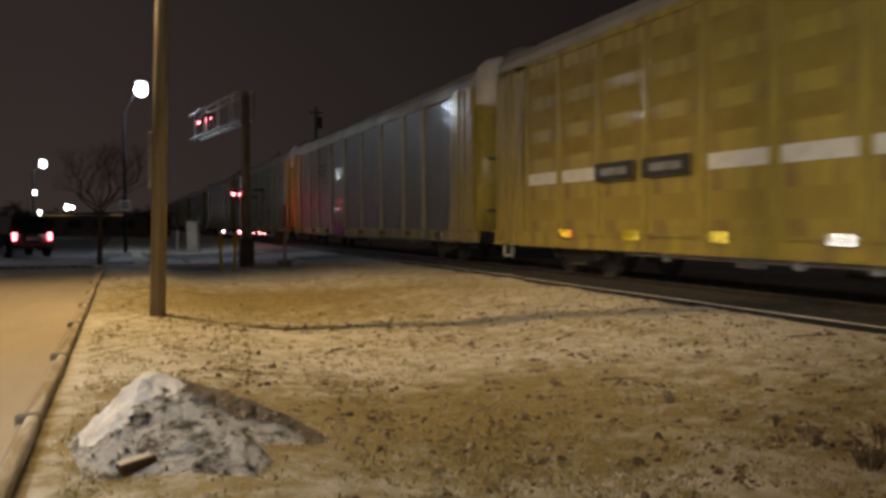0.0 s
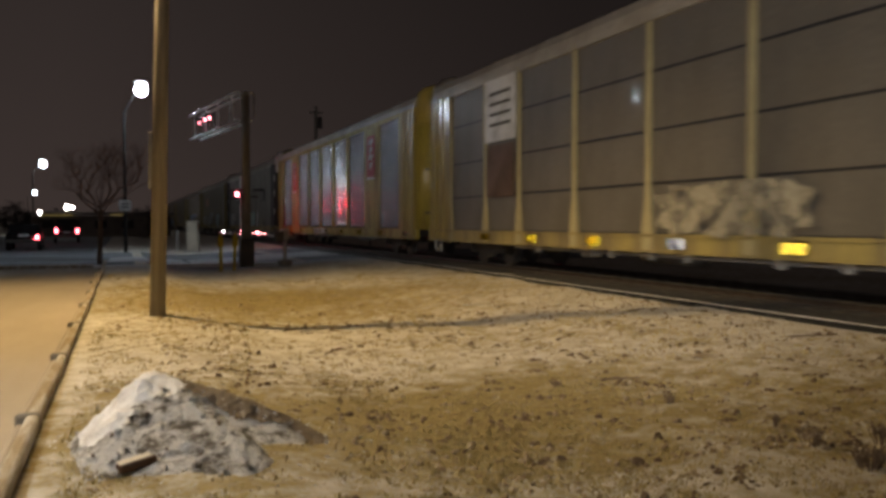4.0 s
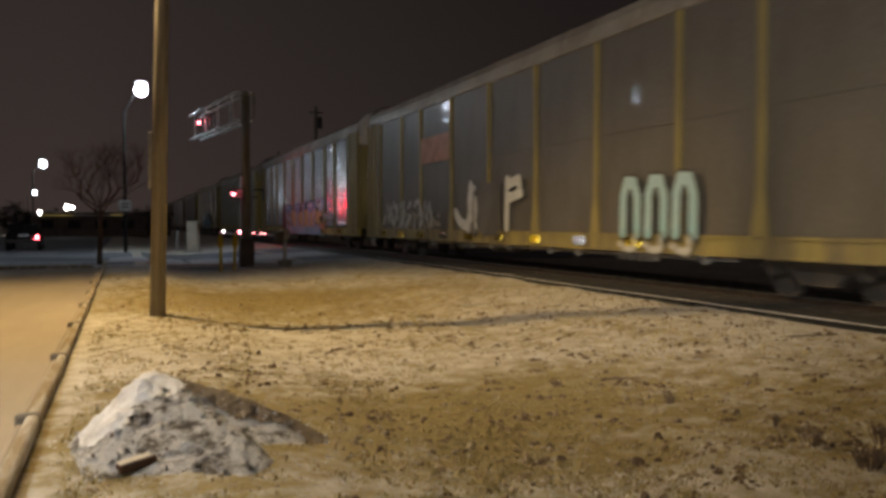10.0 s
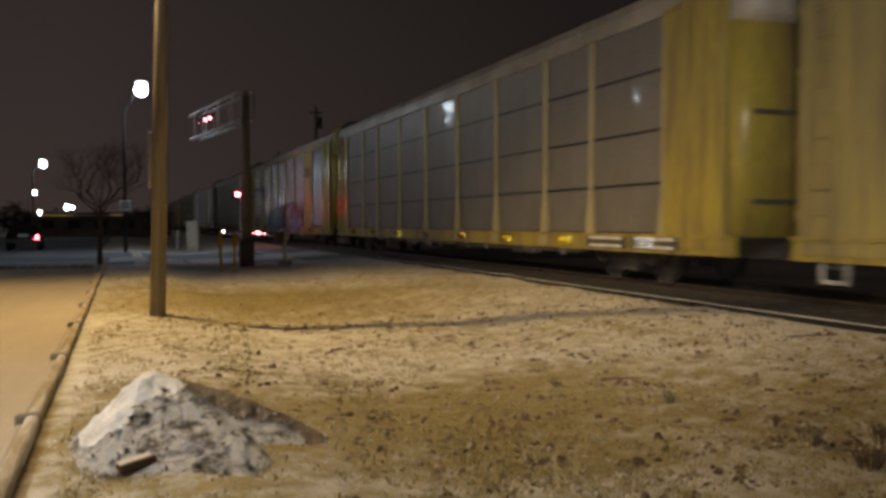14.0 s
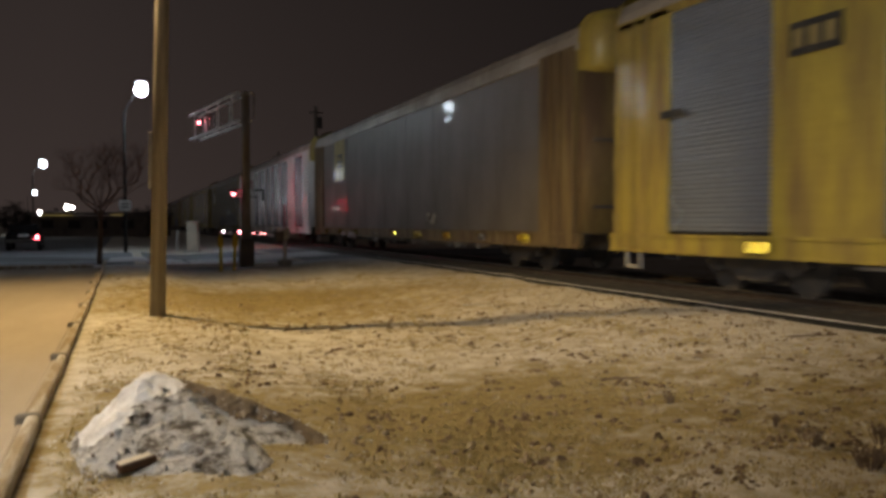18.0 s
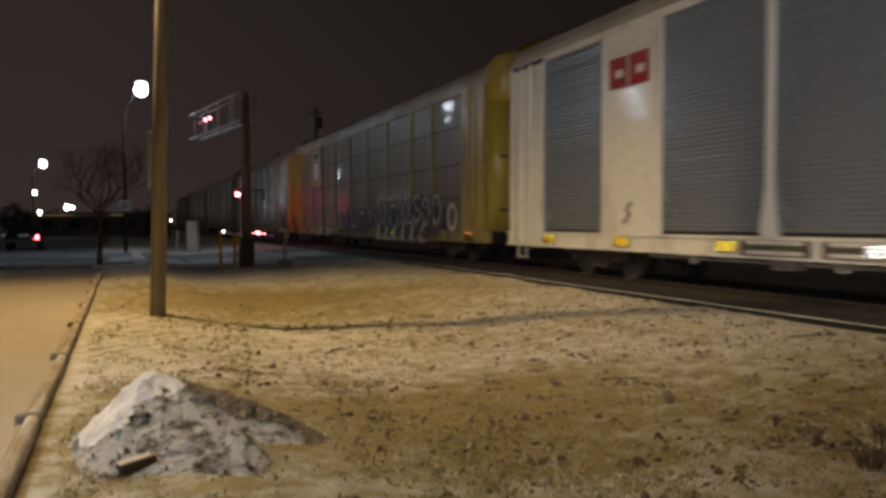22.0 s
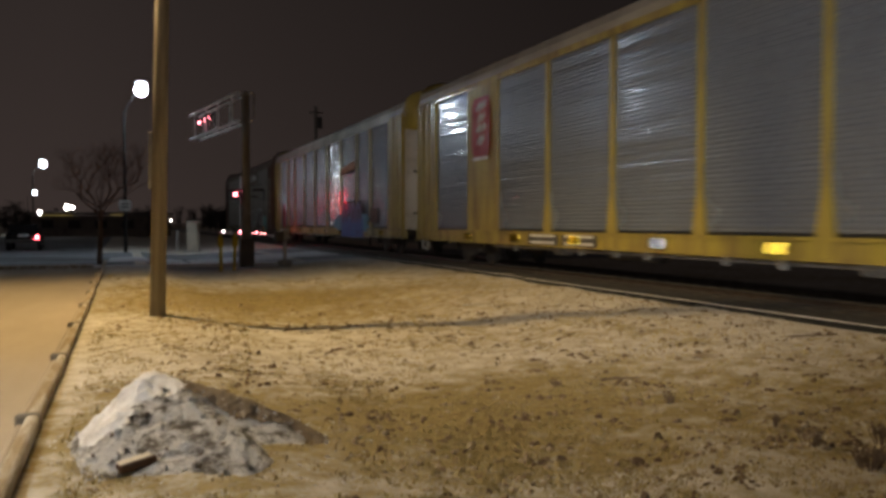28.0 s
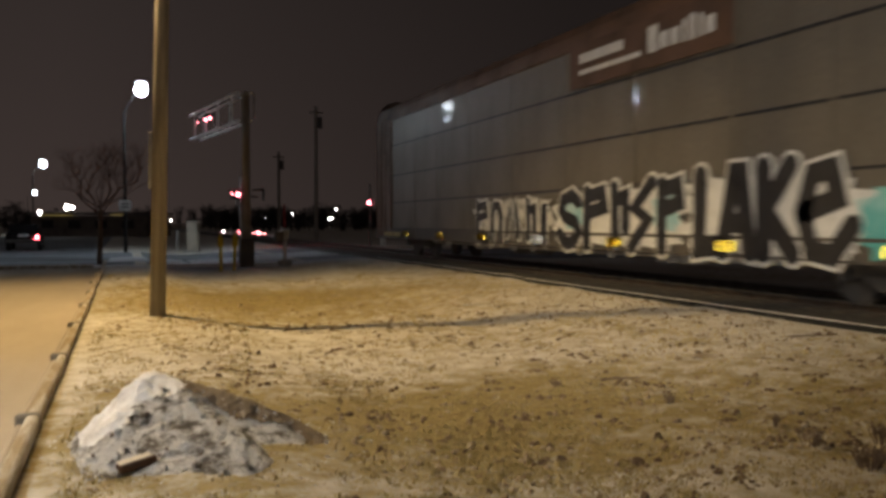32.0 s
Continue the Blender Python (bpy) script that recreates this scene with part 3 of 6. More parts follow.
def autorack(label, skin, ends, sill, posts, style, screen, cap, roof=None, studs=(11.5, -3.1, 0.80)):
    NOW[0] = BACK[len(TRAIN)]
    OUT[0] = -0.010 if len(TRAIN) in (4, 9) else 0.046
    car = thing("autorack_car", label, "railway car", group="cars of the passing train")
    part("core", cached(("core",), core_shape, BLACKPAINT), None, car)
    part("underframe", cached(("underframe",), underframe_shape, DARKSTEEL), None, car)
    part("roof", cached(("roof", roof.name), roof_shape, roof), None, car)
    for j in range(-4, 5):
        part("roof_rib", cached(("roof_rib", roof.name), rib_shape, roof), None, car, at=pose(0, j * 2.85, 0))
    # side sills
    both("side_sill", cached(("side_sill", sill.name), lambda: boxes((-SIDE - 0.02, -SIDE + 0.10, -HALF + 0.15, HALF - 0.15, SILL_LOW, SILL_TOP - 0.01)), sill), car)
    both("sill_flange", cached(("sill_flange", sill.name), lambda: boxes((-SIDE - 0.06, -SIDE - 0.02, -HALF + 0.15, HALF - 0.15, SILL_TOP - 0.06, SILL_TOP)), sill), car)
    both("sill_lip", cached(("sill_lip", sill.name), lambda: boxes((-SIDE - 0.07, -SIDE - 0.02, -HALF + 0.15, HALF - 0.15, SILL_LOW, SILL_LOW + 0.04)), sill), car)
    both("top_rail", cached(("top_rail", (skin if style in ("corr", "panel") else roof).name), lambda: boxes((-SIDE - 0.035, -SIDE + 0.05, -HALF + 0.3, HALF - 0.3, WALL_TOP - 0.10, WALL_TOP + 0.05)), skin if style in ("corr", "panel") else roof), car)
    front_at, rear_at = -11.7, 11.7
    marks = (-11.7, -9.1, -7.0, -4.2, -1.4, 1.4, 4.2, 7.0, 9.1, 11.7)
    cuts = list(zip(marks, marks[1:]))
    solid, bars = [], marks
    if style == "corr":
        solid = [(-9.1, -7.0), (7.0, 9.1)]
        cuts = [q for q in cuts if q not in solid]
        bars = (-4.2, -1.4, 1.4, 4.2)
    elif style == "panel":
        step = 1.7
        front_at, rear_at = -10.3, 11.8
        cuts = [(-10.3 + step * k, -10.3 + step * (k + 1)) for k in range(13)]
        bars = [q[0] for q in cuts] + [11.8]
    for a, b in cuts:
        w = round(b - a, 3) - 0.02
        mid = (a + b) / 2
        if style in ("corr", "corr6"):
            me = cached(("corrugated_screen", w, screen.name), lambda: corrugated(w, SILL_TOP + 0.06, WALL_TOP - 0.1), screen)
            both("corrugated_screen", me, car, pose(-SIDE + 0.012, mid, 0))
            me = cached(("slot_row", w), lambda: boxes(*[(0, 0.008, -w / 2 + 0.12 + 0.30 * q, -w / 2 + 0.30 + 0.30 * q, 0.985, 1.025) for q in range(int((w - 0.2) / 0.30))]), SPRAYBLACK)
            part("slot_row", me, None, car, "row of dark drain slots", at=pose(-SIDE - 0.066, mid, 0))["kind"] = "stuff"
        elif style == "panel":
            me = cached(("panel_sheet", w, skin.name), lambda: sheet(w, SILL_TOP, WALL_TOP), skin)
            both("panel_sheet", me, car, pose(-SIDE + 0.03, mid, 0))
            for z0, z1 in ((1.25, 1.75), (2.75, 3.15), (3.45, 3.95), (4.25, 4.75)):
                me = cached(("mesh_window", z0, screen.name), lambda: sheet(w - 0.35, z0, z1), screen)
                both("mesh_window", me, car, pose(-SIDE + 0.018, mid, 0))
            if mid < 12.5:
                me = cached(("white_band", w), lambda: boxes((0, 0.02, -w / 2 + 0.12, w / 2 - 0.12, 2.12, 2.40)), SPRAYWHITE)
                if not 5.0 < mid < 8.4:
                    both("white_band", me, car, pose(-SIDE + 0.012, mid, 0))
        elif style == "seam":
            for z0, z1 in zip(SEAMS, SEAMS[1:]):
                me = cached(("screen_sheet", w, z0, screen.name), lambda: sheet(w, z0 + 0.02, z1 - 0.02), screen)
                both("screen_sheet", me, car, pose(-SIDE + 0.03 + random.uniform(-0.006, 0.006), mid, 0))
                # black strip painted in for the shadow line where sheets meet
                me = cached(("seam_shade", w), lambda: boxes((0, 0.016, -w / 2 + 0.06, w / 2 - 0.06, -0.024, 0.024)), SPRAYBLACK)
                both("seam_shade", me, car, pose(-SIDE + 0.012, mid + random.uniform(-0.03, 0.03), z0 + 0.004))
        else:
            for z0, z1 in ((0.98, 3.05), (3.05, 5.17)):
                me = cached(("screen_sheet", w, z0, screen.name), lambda: sheet(w, z0 + 0.004, z1 - 0.004), screen)
                both("screen_sheet", me, car, pose(-SIDE + 0.03 + random.uniform(-0.006, 0.006), mid, 0))
    for a, b in solid:
        w = b - a
        me = cached(("solid_panel", round(w, 2), skin.name), lambda: boxes((-0.01, 0.05, -w / 2, w / 2, SILL_LOW + 0.1, WALL_TOP), bevel=0.01), skin)
        both("solid_panel", me, car, pose(-SIDE, (a + b) / 2, 0))
    if posts is not None:
        for y in bars:
            me = cached(("post", posts.name, style == "panel"), lambda: post_shape(flare=style != "panel"), posts)
            both("post", me, car, pose(-SIDE - 0.035, y, 0))
    # solid ends with the door tracks
    door = DOORWHITE if len(TRAIN) in (13, 14) else ends
    for s in (1, -1):
        turn = Matrix() if s == 1 else FLIP
        start = rear_at if s == 1 else -front_at
        w = round(HALF - 0.33 - start, 3)
        me = cached(("end_panel", ends.name, w), lambda: boxes((-SIDE - 0.035, -SIDE + 0.035, -w / 2, w / 2, SILL_LOW + 0.08, WALL_TOP + 0.02), bevel=0.008), ends)
        for side in (-1, 1):
            part("end_panel", me, None, car, at=turn @ pose(0 if side < 0 else 2 * SIDE, start + w / 2, 0))
            me2 = cached(("end_stile", ends.name), lambda: boxes((-SIDE - 0.07, -SIDE + 0.07, -0.035, 0.035, SILL_LOW + 0.08, WALL_TOP), bevel=0.008), ends)
            for y in ((start + w * 0.36, start + w * 0.62, HALF - 0.38) if w > 1.2 else (HALF - 0.38,)):
                part("end_stile", me2, None, car, at=turn @ pose(0 if side < 0 else 2 * SIDE, y, 0))
        part("end_door", cached(("end_door", door.name), lambda: end_cap_shape(0.95, 4.60), door, True), None, car, at=turn)
        part("door_cap", cached(("door_cap", cap.name), door_cap_shape, cap, True), None, car, "rounded pale door cap", at=turn)
        for x, y in ((-1.47, HALF - 0.20), (-1.36, HALF - 0.06), (-1.08, HALF + 0.02)):
            part("door_post", cached(("door_post", door.name), door_post_shape, door, True), None, car, "vertical door hinge post", at=turn @ pose(x, y, 0))
        for z in (1.55, 3.05):
            part("door_bar", cached(("door_bar",), lambda: boxes((-1.30, 1.30, HALF - 0.02, HALF + 0.05, -0.04, 0.04), bevel=0.01), DARKSTEEL), None, car, "dark locking bar", at=turn @ pose(0, 0, z))
        part("end_step", cached(("end_step",), lambda: boxes((-SIDE - 0.02, -SIDE + 0.05, HALF - 1.15, HALF - 0.70, 0.30, 0.36), (-SIDE - 0.02, -SIDE + 0.05, HALF - 1.17, HALF - 1.13, 0.30, 0.70), (-SIDE - 0.02, -SIDE + 0.05, HALF - 0.72, HALF - 0.68, 0.30, 0.70)), PIPEGREY), None, car, "grey stirrup step", at=turn)
        part("coupler", cached(("coupler",), coupler_shape, DARKSTEEL), None, car, at=turn)
        part("ladder", cached(("ladder", ends.name), ladder_shape, ends), None, car, at=turn @ pose(-SIDE - 0.09, HALF - 0.75, 0))
        bogie = part("bogie", cached(("bogie",), truck_frame_shape, DARKSTEEL), None, car, at=turn @ pose(0, 9.9, 0))
        for y in (-0.9, 0.9):
            for x in (-0.76, 0.76):
                part("wheel", cached(("wheel",), wheel_shape, DARKSTEEL), None, bogie, at=pose(x, y, 0.42, 0, 0, 0 if x > 0 else 180))
    for k in range(9):
        y = studs[0] + studs[1] * k - NOW[0]
        if y < -13.2:
            break
        mat = REFLECTORWHITE if k % 4 == 3 else REFLECTOR
        both("reflector", cached(("reflector", mat.name), prismatic, mat), car, pose(-SIDE - (0.11 if len(TRAIN) in (8, 11, 15) else 0.058), y, studs[2]))
    both("brake_pipe", cached(("brake_pipe",), lambda: pipe_shape(), PIPEGREY), car)
    for y in (-7.6, -6.1, -3.2, -1.9, 0.4, 1.5, 2.9, 6.2):
        both("hanger", cached(("hanger",), lambda: boxes((0, 0.05, -0.10, 0.10, 0.46, 0.64), bevel=0.01), PIPEGREY), car, pose(-1.42, y, 0))
    part("air_tank", cached(("air_tank",), tank_shape, DARKSTEEL, True), None, car)
    for y in (-5.4, -4.7, 4.3):
        both("brake_rod", cached(("brake_rod",), lambda: boxes((0, 0.3, -0.22, 0.22, 0.42, 0.60), bevel=0.02), PIPEGREY), car, pose(-1.2, y, 0))
    return car


def decal(car, name, material, y, z, w, h, lift=0.0, label=""):
    """A flat painted or bolted plate on the camera's side of a car."""
    return part(name, boxes((-0.012, 0.0, -w / 2, w / 2, -h / 2, h / 2)), material, car, label, at=pose(-SIDE - OUT[0] - lift, y - NOW[0], z))


def shape_plate(car, name, material, y, z, outline, lift=0.0, label=""):
    bm = bmesh.new()
    prism(bm, outline, -0.008)
    return part(name, bm, material, car, label, at=pose(-SIDE - OUT[0] - lift, y - NOW[0], z))


def cloud_outline(w, h, seed, bumps=18):
    rng = random.Random(seed)
    out = []
    for i in range(bumps * 2):
        a = i / (bumps * 2) * 2 * math.pi
        r = 1 + rng.uniform(-0.10, 0.06) + (0.10 if i % 2 else -0.04)
        c, s = math.cos(a), math.sin(a)
        out.append((math.copysign(abs(c) ** 0.55, c) * w / 2 * r, math.copysign(abs(s) ** 0.55, s) * h / 2 * r))
    return out


def strokes(car, y, z, w, h, seed, material, count=7, thick=0.10, lift=0.006):
    """Thin unreadable spray lines."""
    rng = random.Random(seed)
    for k in range(count):
        yy = y + w / 2 - w * (k + 0.5) / count
        hh = h * rng.uniform(0.6, 1.0)
        lean = rng.uniform(-0.35, 0.35) * w / count
        t = thick * rng.uniform(0.7, 1.3)
        kind = rng.random()
        out = [(lean + t / 2, hh / 2), (-lean + t / 2, -hh / 2), (-lean - t / 2, -hh / 2), (lean - t / 2, hh / 2)]
        shape_plate(car, "spray_stroke", material, yy, z, out, lift)
        if kind > 0.35:
            ww = w / count * 0.9
            zz = rng.choice((0.4, 0.0, -0.42)) * hh
            shape_plate(car, "spray_stroke", material, yy - ww * 0.3, z + zz, [(ww / 2, t / 2), (ww / 2, -t / 2), (-ww / 2, -t / 2 + rng.uniform(-0.1, 0.1)), (-ww / 2, t / 2)], lift + 0.002)


GLYPHS = {
    "arch": [[(0.1, 0), (0.12, 0.72), (0.32, 1), (0.7, 0.98), (0.9, 0.7), (0.88, 0)]],
    "hook": [[(0.75, 1), (0.72, 0.2), (0.5, 0.02), (0.1, 0.1), (-0.25, 0.35)]],
    "flag": [[(0.12, 0), (0.15, 1)], [(0.15, 0.9), (0.85, 0.98), (0.95, 0.7), (0.2, 0.6)]],
    "slab": [[(0.2, 0.05), (0.28, 0.95)], [(0.62, 0.0), (0.72, 1.0)]],
    "bolt": [[(0.9, 1), (0.2, 0.62), (0.75, 0.42), (0.05, 0)]],
    "wave": [[(0.0, 0.2), (0.3, 0.95), (0.5, 0.25), (0.75, 1.0), (1.0, 0.15)]],
    "drip": [[(0.3, 1.0), (0.35, 0.1)], [(0.55, 0.8), (0.8, 0.85), (0.8, 0.3)]],
    "S": [[(0.9, 0.85), (0.6, 1), (0.2, 0.9), (0.1, 0.7), (0.3, 0.55), (0.75, 0.45), (0.9, 0.25), (0.7, 0.05), (0.35, 0), (0.02, 0.2)]],
    "K": [[(0.15, 0), (0.12, 1)], [(0.9, 1), (0.2, 0.5), (0.98, 0)]],
    "i": [[(0.5, 0), (0.45, 0.62)], [(0.48, 0.88), (0.5, 1.06)]],
    "n": [[(0.12, 0), (0.12, 1.0)], [(0.12, 0.95), (0.5, 1.04), (0.62, 0.8), (0.6, 0.06), (1.05, 0.02)]],
    "G": [[(0.9, 0.9), (0.5, 1), (0.12, 0.8), (0.1, 0.25), (0.5, 0), (0.9, 0.12), (0.9, 0.42), (0.55, 0.42)]],
    "R": [[(0.12, 0), (0.12, 1), (0.7, 0.95), (0.75, 0.6), (0.15, 0.48), (0.95, 0)]],
    "A": [[(0.02, 0), (0.4, 1), (0.6, 1), (0.9, 0)], [(0.2, 0.36), (0.78, 0.36)]],
    "V": [[(0.05, 1), (0.42, 0), (0.62, 0), (0.95, 1)]],
    "E": [[(0.95, 0.98), (0.12, 1), (0.1, 0), (0.95, 0.05)], [(0.1, 0.5), (0.75, 0.55)]],
    "L": [[(0.15, 1), (0.1, 0.02), (0.9, 0.08)]],
    "e": [[(0.12, 0.5), (0.85, 0.66), (0.7, 1), (0.3, 0.95), (0.08, 0.5), (0.3, 0.05), (0.75, 0.0), (1.15, 0.35)]],
    "B": [[(0.12, 0), (0.12, 1), (0.7, 0.92), (0.65, 0.6), (0.15, 0.52), (0.8, 0.42), (0.75, 0.08), (0.12, 0)], [(0.1, 0.1), (-0.45, 0.2)]],
    "F": [[(0.12, 0), (0.12, 1)], [(0.1, 0.92), (1.1, 1.0)], [(0.12, 0.6), (0.9, 0.66)]],
    "P": [[(0.12, 0), (0.12, 1), (0.8, 0.95), (0.8, 0.55), (0.12, 0.45)]],
    "O": [[(0.5, 1), (0.27, 0.93), (0.11, 0.72), (0.06, 0.5), (0.11, 0.28), (0.27, 0.07), (0.5, 0), (0.73, 0.07), (0.89, 0.28), (0.94, 0.5), (0.89, 0.72), (0.73, 0.93), (0.5, 1)]],
    "T": [[(0.5, 0), (0.5, 1)], [(0.0, 0.97), (1.0, 1.0)]],
}


def brushed(car, name, glyph, y0, z0, w, h, thick, material, lift, label=""):
    """One hand-sprayed letter: fat strokes with round ends. y0 is its left edge as one reads it."""
    bm = bmesh.new()
    for k, line in enumerate(GLYPHS[glyph]):
        pts = [Vector((-0.001 * k, -a * w, b * h)) for a, b in line]
        ways = [(q - p).normalized() for p, q in zip(pts, pts[1:])]
        half = thick / 2
        rows = []
        for i, p in enumerate(pts):
            d0, d1 = ways[max(0, i - 1)], ways[min(len(ways) - 1, i)]
            d = (d0 + d1).normalized() if (d0 + d1).length > 0.05 else d1
            s = Vector((0, -d.z, d.y)) * half * min(1.5, 1 / max(0.3, d.dot(d1)))
            rows.append((bm.verts.new(p + s), bm.verts.new(p - s)))
        for (a0, b0), (a1, b1) in zip(rows, rows[1:]):
            bm.faces.new((a0, a1, b1, b0))
        for end, way, flip in ((rows[0], -ways[0], True), (rows[-1], ways[-1], False)):
            mid = (end[0].co + end[1].co) / 2
            arc = []
            for q in range(1, 5):
                t = math.pi * q / 5
                arc.append(bm.verts.new(mid + (end[0].co - mid) * math.cos(t) + way * half * math.sin(t)))
            bm.faces.new([end[0], *arc, end[1]])
    bmesh.ops.recalc_face_normals(bm, faces=bm.faces)
    for f in bm.faces:
        f.normal_update()
    me = bpy.data.meshes.new(name)
    bm.to_mesh(me)
    bm.free()
    me.materials.append(material)
    return part(name, me, None, car, label, at=pose(-SIDE - OUT[0] - 0.001 - lift, y0 - NOW[0], z0))


def red_badge(car, y):
    octagon = [(-0.50, 0.80), (-0.63, 0.55), (-0.63, -0.6), (-0.50, -0.88), (0.50, -0.88), (0.63, -0.6), (0.63, 0.55), (0.50, 0.80)]
    shape_plate(car, "badge", REDPAINT, y, 3.95, octagon, 0.0, "red eight-sided badge")
    for z, w, lean in ((0.52, 0.62, 0.10), (0.20, 0.50, 0.16), (-0.10, 0.66, 0.10), (-0.42, 0.46, 0.14)):
        for side in (0.24, -0.24):
            bar = [(w * 0.32, 0.10 - lean), (w * 0.24, -0.06 - lean * 0.6), (-w * 0.32, -0.04 + lean * 0.5), (-w * 0.22, 0.13 + lean * 0.5)]
            shape_plate(car, "badge_bar", SPRAYFADE, y + side * w, 3.95 + z, bar, 0.008)
    decal(car, "badge_bar", SPRAYWHITE, y, 3.02, 1.0, 0.09, 0.008)


def placards(car, y, z=0.8):
    for k in (-0.85, 0.85):
        decal(car, "placard", DARKSTEEL, y + k, z, 1.5, 0.34, 0.0, "dark placard board")
        for r in (-0.08, 0.08):
            decal(car, "placard_line", SIGNWHITE, y + k, z + r, 1.2, 0.06, 0.012)


# 0: all yellow, with mesh windows and a white band
c = autorack("yellow autorack car with mesh panels and white band", YELLOW, YELLOW, YELLOW, YELLOW, "panel", MESHYELLOW, DOORWHITE, ROOFMETAL, studs=(9.98, -2.6, 0.95))
for y in (8.03, 6.3):
    decal(c, "placard", BLACKPAINT, y, 2.26, 1.45, 0.38, 0.0, "black lettering board")
    decal(c, "placard_line", STEEL, y, 2.26, 0.95, 0.15, 0.014)
TRAIN.append(c)
# 1: grey screens, yellow posts, magenta tag
c = autorack("grey autorack car with yellow posts and magenta tag", OLDYELLOW, YELLOW, OLDYELLOW, POSTCREAM, "plain", GALVDARK, DOORWHITE, ROOFMETAL)
shape_plate(c, "spray_fill", SPRAYPINK, 3.1, 0.92, cloud_outline(2.3, 0.62, 5, 9), 0.05, "magenta spray-painted blob")
for k in (0.12, -0.12, -0.36):
    decal(c, "car_lettering", BLACKPAINT, 6.5, 3.95 + k, 1.5, 0.12, 0.0)
TRAIN.append(c)
# 2: screens with dark seams
c = autorack("grey-brown autorack car with seamed screens and yellow posts", OLDYELLOW, YELLOW, OLDYELLOW, POSTCREAM, "seam", GALVDARK, DOORWHITE, ROOFMETAL, studs=(9.6, -2.85, 0.80))
decal(c, "data_board", SIGNWHITE, 8.65, 4.25, 1.9, 1.7, 0.0, "white data board")
for k in range(4):
    decal(c, "board_line", DARKSTEEL, 8.65, 4.7 - 0.28 * k, 1.3, 0.09, 0.014)
decal(c, "spray_fill", BROWNPAINT, 8.65, 2.6, 1.7, 1.4)
shape_plate(c, "spray_fill", SPRAYBEIGE, -0.3, 1.42, cloud_outline(3.7, 0.95, 8, 10), 0.05, "beige spray-painted patch")
TRAIN.append(c)


# 3: bright yellow, corrugated, red badge
def bright(label, studs=(9.7, -3.08, 0.80)):
    return autorack(label, YELLOW, YELLOW, YELLOW, YELLOW, "corr", CORR, YELLOW, ROOFMETAL, studs=studs)


c = bright("bright yellow autorack car with corrugated screens and red badge")
red_badge(c, -8.05 + NOW[0])
red_badge(c, 8.05 + NOW[0])
placards(c, 2.0)
TRAIN.append(c)
# 4: dark grey with black ends and a black square
c = autorack("dark grey autorack car with black ends and white tags", BLACKPAINT, BLACKPAINT, OLDYELLOW, None, "plain", GALVDARK, DOORWHITE, ROOFMETAL, studs=(11.93, -3.0, 0.80))
for y in (9.78, 7.68, 4.88, 2.08, -0.72, -3.52, -6.32, -8.42):
    decal(c, "dark_joint", BLACKPAINT, y, 3.2 + (y % 3) * 0.3, 0.14, 2.6)
decal(c, "square_badge", BLACKPAINT, 6.25, 3.5, 2.9, 1.2, 0.0, "black badge with white shapes")
for yy in (6.75, 5.92):
    decal(c, "badge_shape", SPRAYWHITE, yy, 3.5, 0.66, 0.66, 0.012, "plain white badge block")
    decal(c, "badge_bar", BLACKPAINT, yy - 0.06, 3.5, 0.34, 0.34, 0.026)
for z in (2.0, 3.2, 4.2):
    decal(c, "end_plate", SPRAYLILAC, 13.35, z, 0.45, 0.5, 0.09, "pale scuffed plate")
    decal(c, "end_plate", STEEL, -13.0, z, 0.35, 0.4, 0.09)
decal(c, "end_plate", YELLOW, 13.3, 1.55, 0.5, 0.2, 0.09)
shape_plate(c, "spray_fill", SPRAYBEIGE, 10.9, 2.2, cloud_outline(2.6, 0.4, 17, 8), 0.002)
decal(c, "spray_fill", SPRAYFADE, 10.95, 1.50, 2.5, 1.0, 0.004, "white spray-painted block")
for g, y in (("wave", 12.0), ("slab", 11.4), ("drip", 10.85), ("hook", 10.3)):
    brushed(c, "spray_line", g, y, 1.12, 0.42, 0.8, 0.07, GALVDARK, 0.02)
shape_plate(c, "spray_fill", SPRAYBEIGE, 8.7, 1.5, cloud_outline(1.7, 1.1, 18, 8), 0.004)
strokes(c, 8.7, 1.6, 1.6, 1.1, 19, SPRAYFADE, 4, 0.18, 0.014)
shape_plate(c, "spray_fill", SPRAYBEIGE, 3.4, 1.3, cloud_outline(2.6, 0.75, 12, 8), 0.0)
shape_plate(c, "spray_fill", SPRAYMINT, -2.25, 1.5, cloud_outline(2.3, 1.15, 14, 14), 0.0, "worn mint spray-painted tag")
for g, y in (("wave", -1.2), ("bolt", -1.8), ("hook", -2.4), ("wave", -2.8)):
    brushed(c, "spray_line", g, y, 1.1, 0.45, 0.8, 0.12, SPRAYPALE, 0.014)
shape_plate(c, "spray_fill", SPRAYWHITE, -4.8, 1.72, cloud_outline(0.46, 0.62, 15, 9), 0.0)
shape_plate(c, "spray_fill", SPRAYWHITE, -4.85, 1.22, cloud_outline(0.66, 0.6, 16, 9), 0.006)
shape_plate(c, "spray_fill", SPRAYBLACK, -4.9, 1.25, cloud_outline(0.3, 0.22, 20, 6), 0.012)
shape_plate(c, "spray_fill", SPRAYBEIGE, -6.7, 1.25, cloud_outline(2.5, 0.6, 22, 9), 0.0)
TRAIN.append(c)
